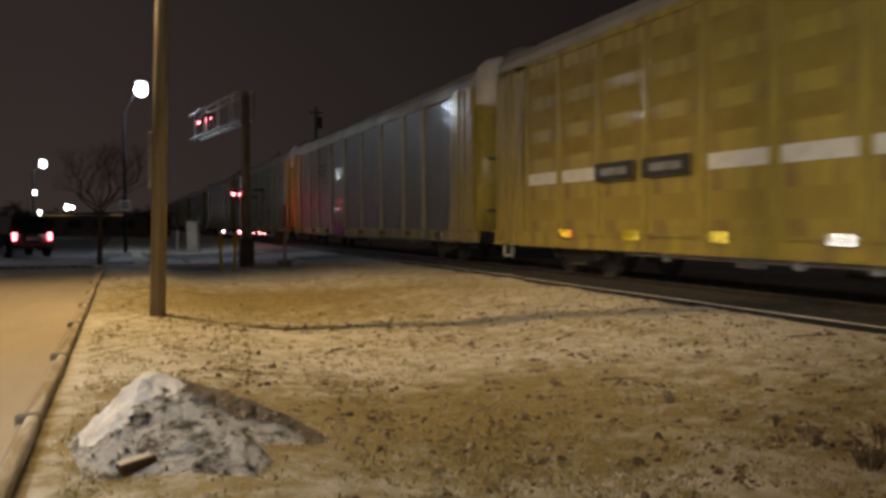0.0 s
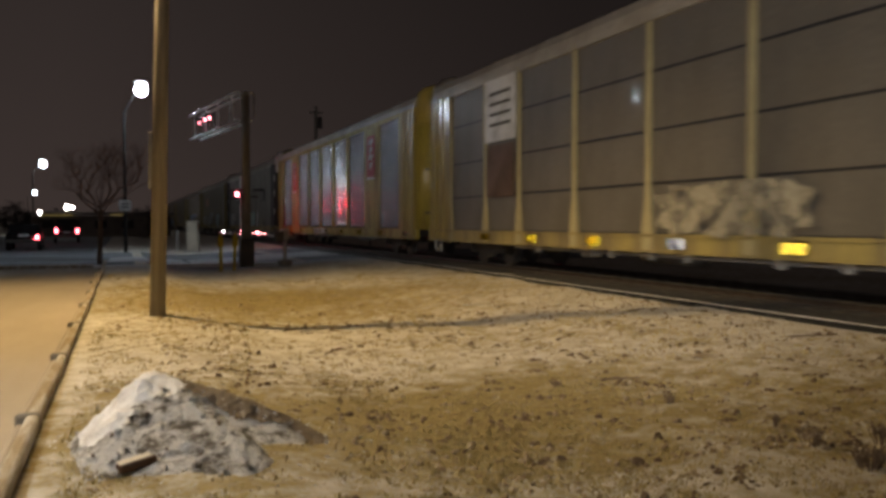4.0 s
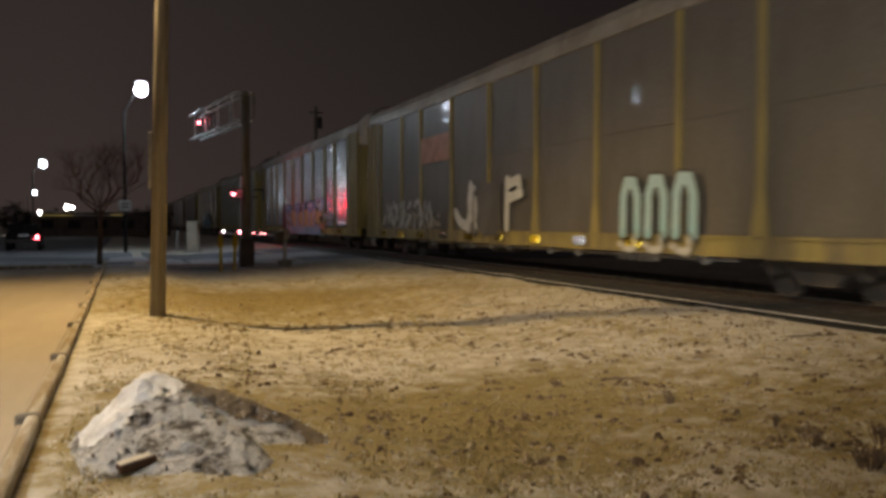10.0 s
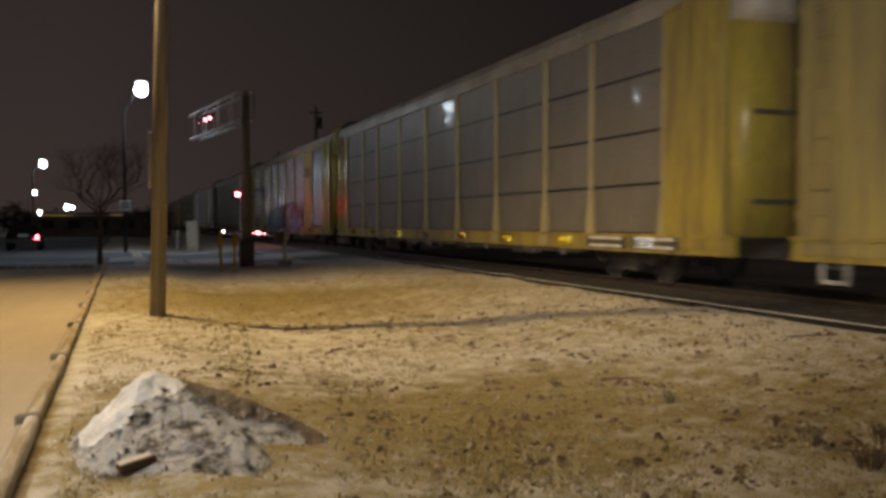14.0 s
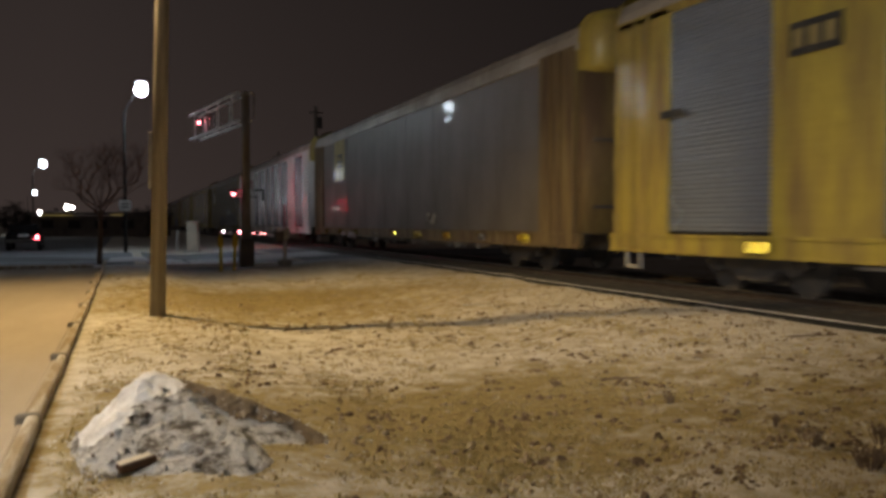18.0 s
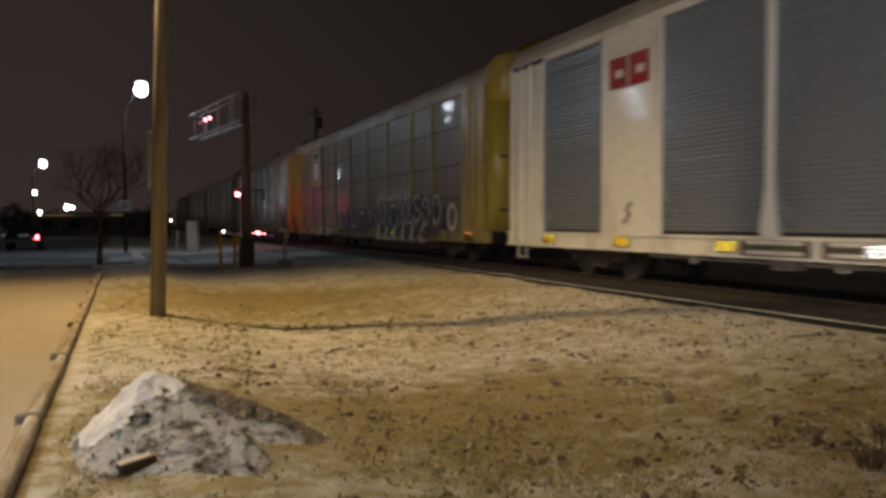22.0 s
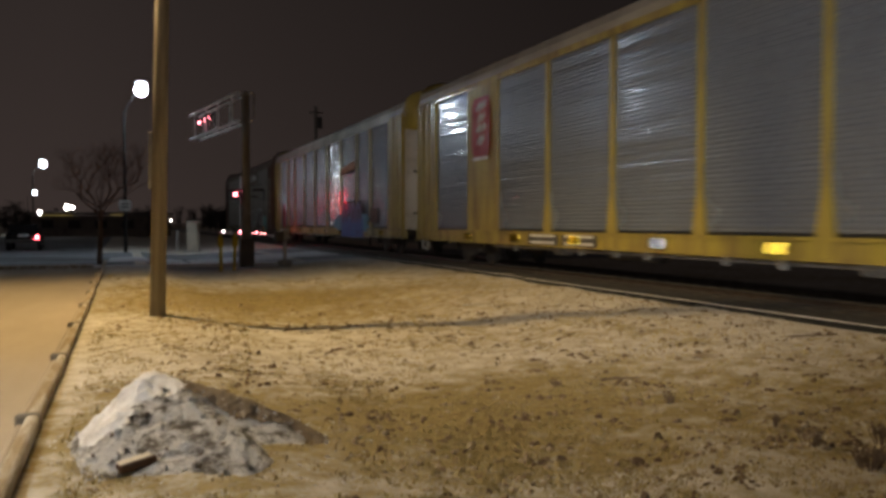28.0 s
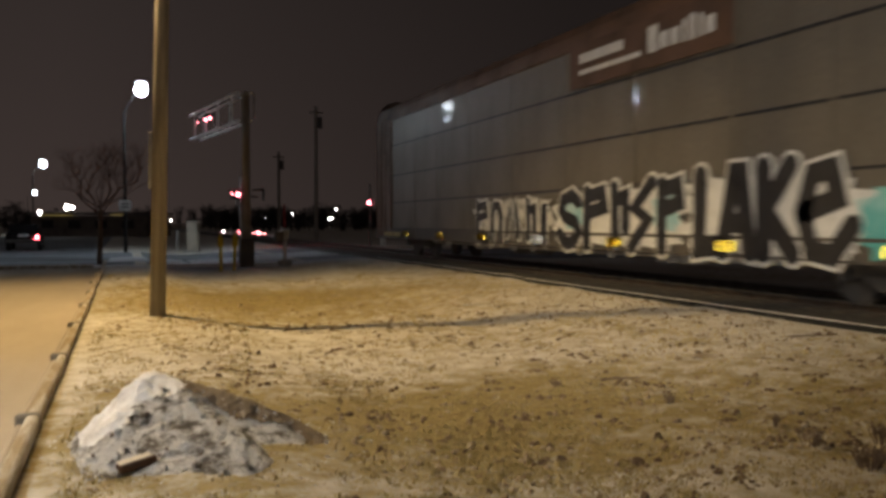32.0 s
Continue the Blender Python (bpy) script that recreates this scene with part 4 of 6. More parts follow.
# 5: grey with a salmon board and white tags
c = autorack("grey autorack car with salmon board and white tags", OLDYELLOW, OLDYELLOW, OLDYELLOW, OLDYELLOW, "plain", GALVDARK, DOORWHITE, ROOFMETAL, studs=(11.9, -2.1, 0.80))
decal(c, "colour_board", SALMON, 6.35, 3.6, 2.6, 0.85, 0.0, "faded salmon board")
shape_plate(c, "spray_fill", SPRAYBEIGE, 9.0, 1.3, cloud_outline(6.0, 0.65, 24, 12), 0.0)
for g, y, w in (("wave", 11.6, 0.9), ("drip", 10.7, 0.7), ("slab", 9.9, 0.7), ("bolt", 9.2, 0.7), ("arch", 8.3, 0.8), ("wave", 7.4, 0.9)):
    brushed(c, "spray_line", g, y, 1.08, w, 0.85, 0.18, SPRAYFADE, 0.05, "faded spray-painted shape")
brushed(c, "spray_outline", "arch", 3.45, 1.02, 0.62, 1.15, 0.46, DARKSTEEL, 0.047)
brushed(c, "spray_line", "arch", 3.45, 1.02, 0.62, 1.15, 0.28, SPRAYFADE, 0.051, "white spray-painted arch")
brushed(c, "spray_line", "hook", 4.1, 1.08, 1.15, 1.2, 0.30, SPRAYWHITE, 0.055, "white spray-painted hook")
shape_plate(c, "spray_fill", GALVDARK, 1.9, 1.55, cloud_outline(1.5, 1.55, 23, 8), 0.048)
brushed(c, "spray_line", "flag", 0.95, 1.08, 0.95, 1.25, 0.26, SPRAYWHITE, 0.055, "white spray-painted flag shape")
for k, y in enumerate((-4.5, -5.35, -6.2)):
    brushed(c, "spray_outline", "arch", y, 1.0, 0.62, 1.0, 0.34, DARKSTEEL, 0.046)
    brushed(c, "spray_line", "arch", y, 1.0, 0.62, 1.0, 0.24, SPRAYPALE, 0.054, "pale spray-painted arch")
    brushed(c, "spray_line", "hook", y - 0.1, 0.66, 0.5, 0.3, 0.14, SPRAYFADE, 0.054)
TRAIN.append(c)
# 6: corrugated grey, blue and pale tag
c = autorack("grey autorack car with blue and pale spray-painted letters", OLDYELLOW, OLDYELLOW, YELLOW, OLDYELLOW, "corr6", CORR, DOORWHITE, ROOFMETAL, studs=(11.7, -3.5, 0.80))
TRAIN.append(c)
shape_plate(c, "spray_fill", YELLOW, -0.6, 1.45, cloud_outline(10.2, 0.95, 31, 16), 0.040)
shape_plate(c, "spray_fill", ORANGE, -5.9, 1.0, cloud_outline(1.2, 0.34, 32, 8), 0.046)
decal(c, "spray_base", SPRAYSEA, -0.9, 0.80, 9.2, 0.42, 0.045, "teal spray-painted band")
for glyph, y, w, h, t in (("S", 4.0, 2.0, 1.25, 0.36), ("K", 1.0, 1.35, 1.25, 0.36), ("i", -0.75, 1.1, 1.25, 0.45), ("n", -2.45, 2.55, 1.25, 0.48)):
    brushed(c, "spray_outline", glyph, y, 0.82, w, h, t + 0.17, SPRAYBLACK, 0.050)
    brushed(c, "spray_letter", glyph, y, 0.82, w, h, t, SPRAYASH, 0.060, "pale blue spray-painted letter")
for y, w in ((3.1, 1.5), (0.4, 1.3), (-1.3, 0.62), (-3.35, 2.0)):
    shape_plate(c, "spray_highlight", SPRAYBLUE, y, 2.06, cloud_outline(w, 0.52, int(y * 10) + 80, 7), 0.072, "blue spray-painted top")
    shape_plate(c, "spray_highlight", SPRAYPALE, y + 0.1, 2.14, cloud_outline(w * 0.5, 0.12, int(y * 10) + 95, 6), 0.080)
for k, (y, z, w) in enumerate(((-4.2, 2.0, 0.5), (-4.75, 2.2, 0.5), (-5.3, 1.95, 0.6), (-5.95, 2.15, 0.55))):
    shape_plate(c, "spray_shape", SPRAYLILAC if k % 2 else SPRAYFADE, y, z, [(w * 0.5, 0.2), (-w * 0.6, 0.3), (-w * 0.4, -0.1), (w * 0.1, -0.35), (w * 0.3, -0.05)], 0.056, "lilac spray-painted flourish")
for k in range(4):
    shape_plate(c, "spray_shape", SPRAYFADE, -6.5 - 0.5 * k, 1.55 - 0.08 * k, cloud_outline(0.4, 0.22, 36 + k, 6), 0.052)
# 7: seamed, clean
c = autorack("grey autorack car with seamed screens and yellow sill", OLDYELLOW, YELLOW, YELLOW, POSTCREAM, "seam", GALV, ROOFMETAL, ROOFMETAL)
placards(c, -9.6)
TRAIN.append(c)
# 8: yellow with teal tag
c = bright("dull yellow autorack car with teal and white spray paint", (10.35, -3.05, 0.80))
shape_plate(c, "spray_fill", SPRAYSHADE, 0.5, 0.82, cloud_outline(10.9, 0.42, 40, 30), 0.036, "grey-blue spray-painted shadow")
LETTERS = ((5.2, 1.0, 1.45), (3.3, 1.75, 2.15), (1.5, 1.45, 2.28), (-0.4, 1.75, 2.30), (-2.2, 1.65, 2.42), (-3.35, 0.6, 2.40), (-4.3, 1.2, 1.80))
for k, (y, w, top) in enumerate(LETTERS):
    lean = 0.10 - 0.05 * (k % 4)
    stem = [(w * 0.50, -0.40), (w * 0.34 + lean, 0.02), (w * 0.38 + lean, 0.26), (w * 0.22 + lean, 0.42), (0.04 * w + lean, 0.34), (0.06 * w, 0.02), (-0.06 * w + lean, 0.10), (-0.10 * w + lean, 0.47), (-w * 0.34 + lean, 0.40), (-w * 0.40, 0.10), (-w * 0.54, -0.05), (-w * 0.46, -0.42)]
    shape_plate(c, "spray_fill", SPRAYASH, y + 0.1, top - 0.42, stem, 0.040 + 0.002 * (k % 2), "grey-white top of a sprayed letter")
    shape_plate(c, "spray_shape", SPRAYSEA, y, 1.02 + (top - 1.02) * 0.28, [(w * 0.46, -0.38), (w * 0.50, 0.10), (w * 0.30, 0.34), (w * 0.06, 0.22), (-w * 0.20, 0.36), (-w * 0.50, 0.14), (-w * 0.56, -0.36), (0.0, -0.42)], 0.046 + 0.002 * (k % 2), "teal lower half of a sprayed letter")
    shape_plate(c, "spray_line", SPRAYBLACK, y - w * 0.1, top + 0.02, [(w * 0.24, -0.03), (0.0, 0.04), (-w * 0.24, -0.02), (0.0, -0.01)], 0.050)
    if k in (1, 2, 4, 5):
        shape_plate(c, "spray_highlight", SPRAYTEAL, y - w * 0.12, 1.40, cloud_outline(w * 0.34, 0.55, 90 + k, 8), 0.056, "green-blue spray-painted highlight")
    if k != 5:
        brushed(c, "spray_line", ("S", "arch", "slab", "hook", "arch", "n", "slab")[k], y + 0.1, 1.04, w * 0.34, 0.60, 0.13, SPRAYNAVY, 0.062, "dark blue sprayed letter stroke")
        shape_plate(c, "spray_shape", SPRAYNAVY, y - w * 0.45, 0.70 + 0.05 * (k * 7 % 5), cloud_outline(0.35 + 0.3 * (k * 5 % 4), 0.14 + 0.06 * (k * 3 % 4), 60 + k, 7), 0.044, "dark blue sprayed blot")
for y, z, w, h in ((0.2, 1.62, 0.5, 0.16), (-1.9, 2.25, 0.5, 0.18), (-2.5, 1.52, 0.5, 0.22), (-4.1, 1.52, 0.75, 0.10), (1.95, 1.75, 0.16, 0.6), (0.95, 1.55, 0.22, 0.9), (-2.95, 1.95, 0.42, 0.85)):
    shape_plate(c, "spray_shape", SPRAYNAVY, y, z, cloud_outline(w, h, int(z * 100), 8), 0.066)
for k in range(5):
    shape_plate(c, "spray_highlight", SPRAYWHITE, 3.6 - 1.45 * k, 1.62 + 0.1 * (k % 2), [(0.05, -0.18), (0.16, 0.16), (0.05, 0.24), (-0.05, -0.14)], 0.070)
decal(c, "spray_line", SPRAYBLACK, 0.4, 0.985, 9.9, 0.035, 0.048, "thin black line under the sprayed letters")
for y, z in ((-4.75, 1.75), (-5.35, 1.72)):
    shape_plate(c, "spray_fill", BLACKPAINT, y, z, [(0.32, -0.38), (0.26, 0.0), (-0.10, 0.42), (-0.22, 0.38), (-0.16, 0.05), (0.0, -0.30)], 0.052, "dark brown sprayed flame")
shape_plate(c, "spray_fill", SPRAYFADE, -5.3, 1.12, [(0.62, 0.02), (0.0, 0.44), (-0.62, -0.10), (-0.1, -0.30), (-0.35, -0.72), (0.10, -0.62)], 0.056, "blue-grey sprayed arrow")
shape_plate(c, "spray_shape", SPRAYSHADE, -5.3, 1.10, [(0.48, 0.02), (0.0, 0.34), (-0.50, -0.08), (-0.02, -0.22), (-0.22, -0.60), (0.10, -0.50)], 0.062)
shape_plate(c, "spray_shape", SPRAYNAVY, -5.35, 1.0, cloud_outline(0.5, 0.2, 77, 7), 0.068)
for y in (-8.3 + NOW[0], 7.9 + NOW[0]):
    decal(c, "dark_badge", BLACKPAINT, y + 0.3, 3.95, 1.0, 0.5, 0.0, "black badge with pale bars")
    for k in (-0.3, 0.0, 0.3):
        decal(c, "badge_bar", OLDYELLOW, y + 0.3 + k, 3.95, 0.18, 0.28, 0.012)
decal(c, "end_plate", BLACKPAINT, 12.6, 3.2, 0.7, 0.14, 0.03)
TRAIN.append(c)
# 9: plain brown-grey with a yellow board
c = autorack("brown-grey autorack car with square yellow board", RUSTYELLOW, RUSTYELLOW, RUSTYELLOW, None, "plain", GALVWAX, YELLOW, ROOFMETAL, studs=(11.7, -2.7, 0.80))
decal(c, "square_board", YELLOW, 9.4, 4.15, 1.85, 1.95, 0.0, "yellow board with black badge")
decal(c, "dark_badge", BLACKPAINT, 9.32, 4.2, 0.98, 0.42, 0.014)
for k in (-0.3, 0.0, 0.3):
    decal(c, "badge_bar", YELLOW, 9.32 + k, 4.2, 0.16, 0.22, 0.028)
decal(c, "dark_badge", BLACKPAINT, 9.32, 3.86, 0.98, 0.09, 0.014)
for y, w in ((8.45, 0.7), (6.95, 1.2)):
    decal(c, "placard", STEEL, y, 0.70, w, 0.18, 0.07, "grey sill placard")
decal(c, "spray_fill", SPRAYBEIGE, -3.0, 1.35, 0.9, 0.35)
TRAIN.append(c)
# 10: white with a red badge
c = autorack("white autorack car with blue-grey corrugated screens", WHITEPAINT, WHITEPAINT, WHITEPAINT, WHITEPAINT, "corr", CORR, YELLOW, ROOFMETAL, studs=(12.4, -3.08, 0.80))
for yy in (0.36, -0.36):
    decal(c, "badge_shape", REDPAINT, 8.05 + NOW[0] + yy, 4.25, 0.62, 0.62, 0.0, "plain red badge block")
    decal(c, "badge_bar", WHITEPAINT, 8.05 + NOW[0] + yy - 0.08, 4.22, 0.28, 0.16, 0.012)
for g, y in (("wave", -6.2), ("drip", -6.7), ("hook", -7.05)):
    brushed(c, "spray_line", g, y, 1.5, 0.35, 0.45, 0.055, SPRAYBLACK, 0.0, "thin black spray-painted scrawl")
brushed(c, "spray_line", "bolt", 9.3, 1.2, 0.3, 0.4, 0.05, SPRAYBLACK, 0.0)
placards(c, 4.3)
TRAIN.append(c)
# 11: seamed, black and white tag, shield
c = autorack("grey seamed autorack car with black and white tag", OLDYELLOW, YELLOW, OLDYELLOW, OLDYELLOW, "seam", GALV, YELLOW, ROOFMETAL, studs=(11.2, -3.75, 0.80))
decal(c, "tall_board", YELLOW, 9.2, 4.12, 2.3, 2.05, 0.0, "yellow board with pale shield")
shape_plate(c, "shield", SIGNWHITE, 9.2, 4.15, [(0.44, 0.75), (-0.44, 0.75), (-0.48, 0.2), (-0.48, -0.40), (-0.28, -0.75), (0.28, -0.75), (0.48, -0.40), (0.48, 0.2)], 0.014)
decal(c, "shield_bar", SPRAYBLACK, 9.2, 4.66, 0.86, 0.34, 0.03)
decal(c, "shield_bar", SPRAYBLACK, 9.2, 4.36, 0.92, 0.10, 0.03)
shape_plate(c, "spray_fill", DARKSTEEL, 1.4, 1.25, cloud_outline(4.6, 1.0, 60, 12), 0.040)
shape_plate(c, "spray_fill", DARKSTEEL, -5.6, 1.3, cloud_outline(7.4, 1.2, 61, 14), 0.040)
shape_plate(c, "spray_fill", SPRAYBLACK, 1.2, 1.35, cloud_outline(5.0, 0.95, 65, 18), 0.043, "black spray-painted ground of a tag")
for k, (g, w) in enumerate((("slab", 0.7), ("arch", 0.8), ("hook", 0.7), ("flag", 0.8), ("wave", 0.9))):
    brushed(c, "spray_line", g, 3.5 - 0.95 * k, 0.95, w, 1.0, 0.07, SPRAYFADE, 0.056, "white spray-painted letter outline")
    brushed(c, "spray_line", g, 3.3 - 0.95 * k, 0.92, w * 0.7, 0.7, 0.05, SPRAYDUSK, 0.054)
shape_plate(c, "spray_fill", SPRAYBLACK, -5.2, 1.55, cloud_outline(7.4, 1.15, 64, 22), 0.044, "black spray-painted ground of a tag")
for k, (g, w) in enumerate((("arch", 0.75), ("slab", 0.8), ("flag", 0.8), ("arch", 0.8), ("n", 0.85), ("S", 0.8), ("O", 0.75), ("O", 0.85))):
    y = -1.7 - 0.93 * k
    brushed(c, "spray_line", g, y, 1.12 + 0.05 * (k % 3), w, 0.92, 0.10, SPRAYFADE, 0.056, "white spray-painted letter outline")
    brushed(c, "spray_line", "slab", y - 0.12, 1.05, 0.3, 0.75, 0.05, SPRAYFADE, 0.052)
brushed(c, "spray_line", "O", -9.6, 1.0, 0.8, 0.75, 0.13, SPRAYWHITE, 0.05)
for k in range(9):
    shape_plate(c, "spray_stroke", SPRAYFADE, -2.3 - 0.45 * k, 2.25, [(0.14, -0.22), (0.0, 0.32), (-0.10, 0.1), (-0.14, -0.22)], 0.045)
for k in range(6):
    y = -2.4 - 1.0 * k
    shape_plate(c, "spray_stroke", SPRAYWHITE, y, 0.80, [(0.42, -0.22), (0.05, 0.34), (-0.04, 0.30), (0.08, -0.12), (-0.40, -0.24)], 0.075)
placards(c, 7.2)
TRAIN.append(c)
# 12, 13: bright yellow
c = bright("bright yellow autorack car with plain solid panels", (11.2, -3.1, 0.80))
TRAIN.append(c)
c = bright("bright yellow autorack car with corrugated screens and red badge", (10.0, -3.05, 0.80))
red_badge(c, -8.05 + NOW[0])
red_badge(c, 8.05 + NOW[0])
placards(c, 4.6)
TRAIN.append(c)
# 14: corrugated grey with a blue tag
c = autorack("grey autorack car with blue spray-painted block letters", OLDYELLOW, YELLOW, OLDYELLOW, POSTCREAM, "corr6", CORR, YELLOW, ROOFMETAL, studs=(9.5, -3.2, 0.80))
shape_plate(c, "spray_base", SPRAYSEA, -5.2, 1.2, cloud_outline(5.9, 0.8, 70, 12), 0.040)
decal(c, "spray_base", SPRAYBLUE, -5.4, 0.98, 3.7, 0.82, 0.046, "blue spray-painted band")
for g, y, w in (("slab", -3.75, 0.55), ("flag", -4.55, 0.6), ("arch", -5.35, 0.6), ("arch", -6.2, 0.7)):
    brushed(c, "spray_outline", g, y, 1.35, w, 0.6, 0.46, SPRAYBLACK, 0.056)
    brushed(c, "spray_letter", g, y, 1.35, w, 0.6, 0.30, SPRAYDUSK, 0.066, "dull lilac spray-painted shape")
shape_plate(c, "colour_board", ORANGE, -4.7, 3.62, [(1.2, 0.05), (1.2, -0.25), (-1.2, -0.05), (-1.2, 0.28)], 0.04, "orange stripe board")
shape_plate(c, "spray_fill", BROWNPAINT, -8.6, 1.5, cloud_outline(1.1, 0.6, 73, 12), 0.0)
TRAIN.append(c)
# 15: grey with brown ends, the last car
c = autorack("grey seamed autorack car with brown ends and roof", BROWNPAINT, BROWNPAINT, DARKSTEEL, None, "seam", GALVWAX, BROWNPAINT, BROWNPAINT, studs=(10.7, -3.34, 0.80))
decal(c, "name_board", BROWNPAINT, -3.4, 4.65, 5.3, 0.95, 0.0, "brown board with white lettering bars")
for y, w, z, h in ((-2.0, 1.7, 4.80, 0.20), (-2.3, 2.3, 4.50, 0.10), (-3.85, 0.30, 4.70, 0.5), (-4.2, 0.26, 4.62, 0.30), (-4.52, 0.24, 4.62, 0.30), (-4.80, 0.10, 4.66, 0.40), (-5.02, 0.16, 4.68, 0.46), (-5.25, 0.10, 4.66, 0.40), (-5.5, 0.24, 4.62, 0.30)):
    decal(c, "lettering_bar", SPRAYWHITE, y, z, w, h, 0.014)
shape_plate(c, "spray_fill", SPRAYFADE, 2.4, 1.35, cloud_outline(4.6, 0.9, 80, 14), 0.0)
shape_plate(c, "spray_fill", SPRAYWHITE, -2.5, 1.30, cloud_outline(4.9, 1.15, 81, 14), 0.0)
shape_plate(c, "spray_fill", SPRAYWHITE, -6.8, 1.30, cloud_outline(3.9, 1.3, 82, 14), 0.004)
for y in (-0.9, -4.3):
    shape_plate(c, "spray_fill", SPRAYPALE, y, 1.4, cloud_outline(0.8, 0.7, int(-y * 10), 8), 0.008)
for g, y, w, h, t in (("flag", 4.5, 0.7, 1.0, 0.22), ("arch", 3.5, 0.7, 0.95, 0.22), ("wave", 2.5, 0.7, 0.95, 0.22), ("drip", 1.5, 0.7, 1.0, 0.22), ("slab", 0.6, 0.3, 0.9, 0.14),
                      ("S", -0.3, 0.95, 1.1, 0.30), ("flag", -1.4, 0.85, 1.15, 0.30), ("drip", -2.35, 0.8, 1.2, 0.30), ("bolt", -3.15, 0.8, 1.25, 0.30), ("flag", -4.1, 0.65, 1.2, 0.30),
                      ("L", -5.2, 0.62, 1.30, 0.36), ("A", -5.85, 0.75, 1.30, 0.34), ("K", -6.72, 0.72, 1.35, 0.34), ("e", -7.55, 0.85, 1.25, 0.32)):
    brushed(c, "spray_outline", g, y, 0.72, w, h, t + 0.13, SPRAYWHITE, 0.010)
    brushed(c, "spray_letter", g, y, 0.72, w, h, t, SPRAYBLACK, 0.030, "black spray-painted letter edged in white")
shape_plate(c, "spray_fill", SPRAYTEAL, -9.5, 1.2, cloud_outline(1.7, 1.0, 83, 9), 0.004)
for z, h in ((4.0, 0.6), (3.25, 0.5), (2.6, 0.3)):
    decal(c, "end_plate", SPRAYBEIGE, -11.6, z, 0.6, h, 0.0, "pale scuffed plate")
decal(c, "end_plate", YELLOW, -11.9, 2.05, 0.5, 0.2, 0.0)
decal(c, "end_plate", YELLOW, 12.4, 0.78, 1.9, 0.14, 0.03)
TRAIN.append(c)


# ---- lot: kerb, pole, spoil heap, litter ----
def kerb_row():
    beam = mesh_of("beam", boxes((-0.042, 0.048, -1.48, 1.48, 0.0, 0.13), bevel=0.018), KERBWOOD)
    board = mesh_of("snow_board", boxes((-0.115, -0.044, -1.48, 1.48, 0.0, 0.075), bevel=0.025), ROADSNOW)
    block = mesh_of("joint_block", boxes((-0.115, 0.055, -0.05, 0.05, 0.0, 0.142), bevel=0.02), POLEWOOD)
    for k in range(13):
        kerb = thing("kerb_beam", "weathered timber kerb beam with snow along it", "kerb", pose(-0.665 + random.uniform(-0.02, 0.02), 5.2 - 6.0 + 3.02 * (k - 1), 0.0, 0, 0, random.uniform(-0.5, 0.5)), "kerb beams along the road")
        part("beam", beam, None, kerb)
        part("snow_board", board, None, kerb, "strip of packed snow")
        part("joint_block", block, None, kerb, "grey joint block", at=pose(0, 1.50, 0))


kerb_row()

px, py = place(-4.63, 13.25)
pole = thing("street_lamp", "weathered wooden pole with sodium lamp on an arm", "street lamp", pose(px, py, lot_z(px, py) - 0.05, 0, 1.35, 0))
bm = bmesh.new()
tube(bm, (0, 0, 0), (0, 0, 9.6), 0.125, 0.095, seg=18)
part("pole", bm, POLEWOOD, pole, smooth=True)
ax, ay = SODIUM_XY[0] - px, SODIUM_XY[1] - py
bm = bmesh.new()
tube(bm, (0, 0, 8.3), (ax * 0.82, ay * 0.82, SODIUM_Z + 0.1), 0.03, seg=8)
part("lamp_arm", bm, STEEL, pole)
bm = bmesh.new()
bmesh.ops.create_uvsphere(bm, u_segments=14, v_segments=8, radius=0.3, matrix=Matrix.Translation((ax, ay, SODIUM_Z + 0.05)) @ Matrix.Diagonal((1.2, 0.7, 0.42, 1)))
part("lamp_head", bm, STEEL, pole, smooth=True)
bm = bmesh.new()
tube(bm, (ax, ay, SODIUM_Z - 0.12), (ax, ay, SODIUM_Z - 0.05), 0.15, 0.2, seg=12)
part("lens", bm, WARM, pole, "glowing sodium lens")
bm = boxes((-0.17, -0.125, -0.03, 0.03, 2.1, 3.0), bevel=0.008)
part("conduit", bm, STEEL, pole, "grey conduit strip")

HEAP = place(-1.78, 5.72)


RIDGE = ((-0.36, 0.26, 0.46), (0.12, 0.34, 0.33), (0.55, 0.38, 0.23), (1.00, 0.26, 0.05))


SPUR = ((-0.16, 0.18, 0.40), (0.24, -0.18, 0.27), (0.62, -0.62, 0.14))


def ridge_v(u):
    return lerp_table([(r[0], r[1]) for r in RIDGE], u)


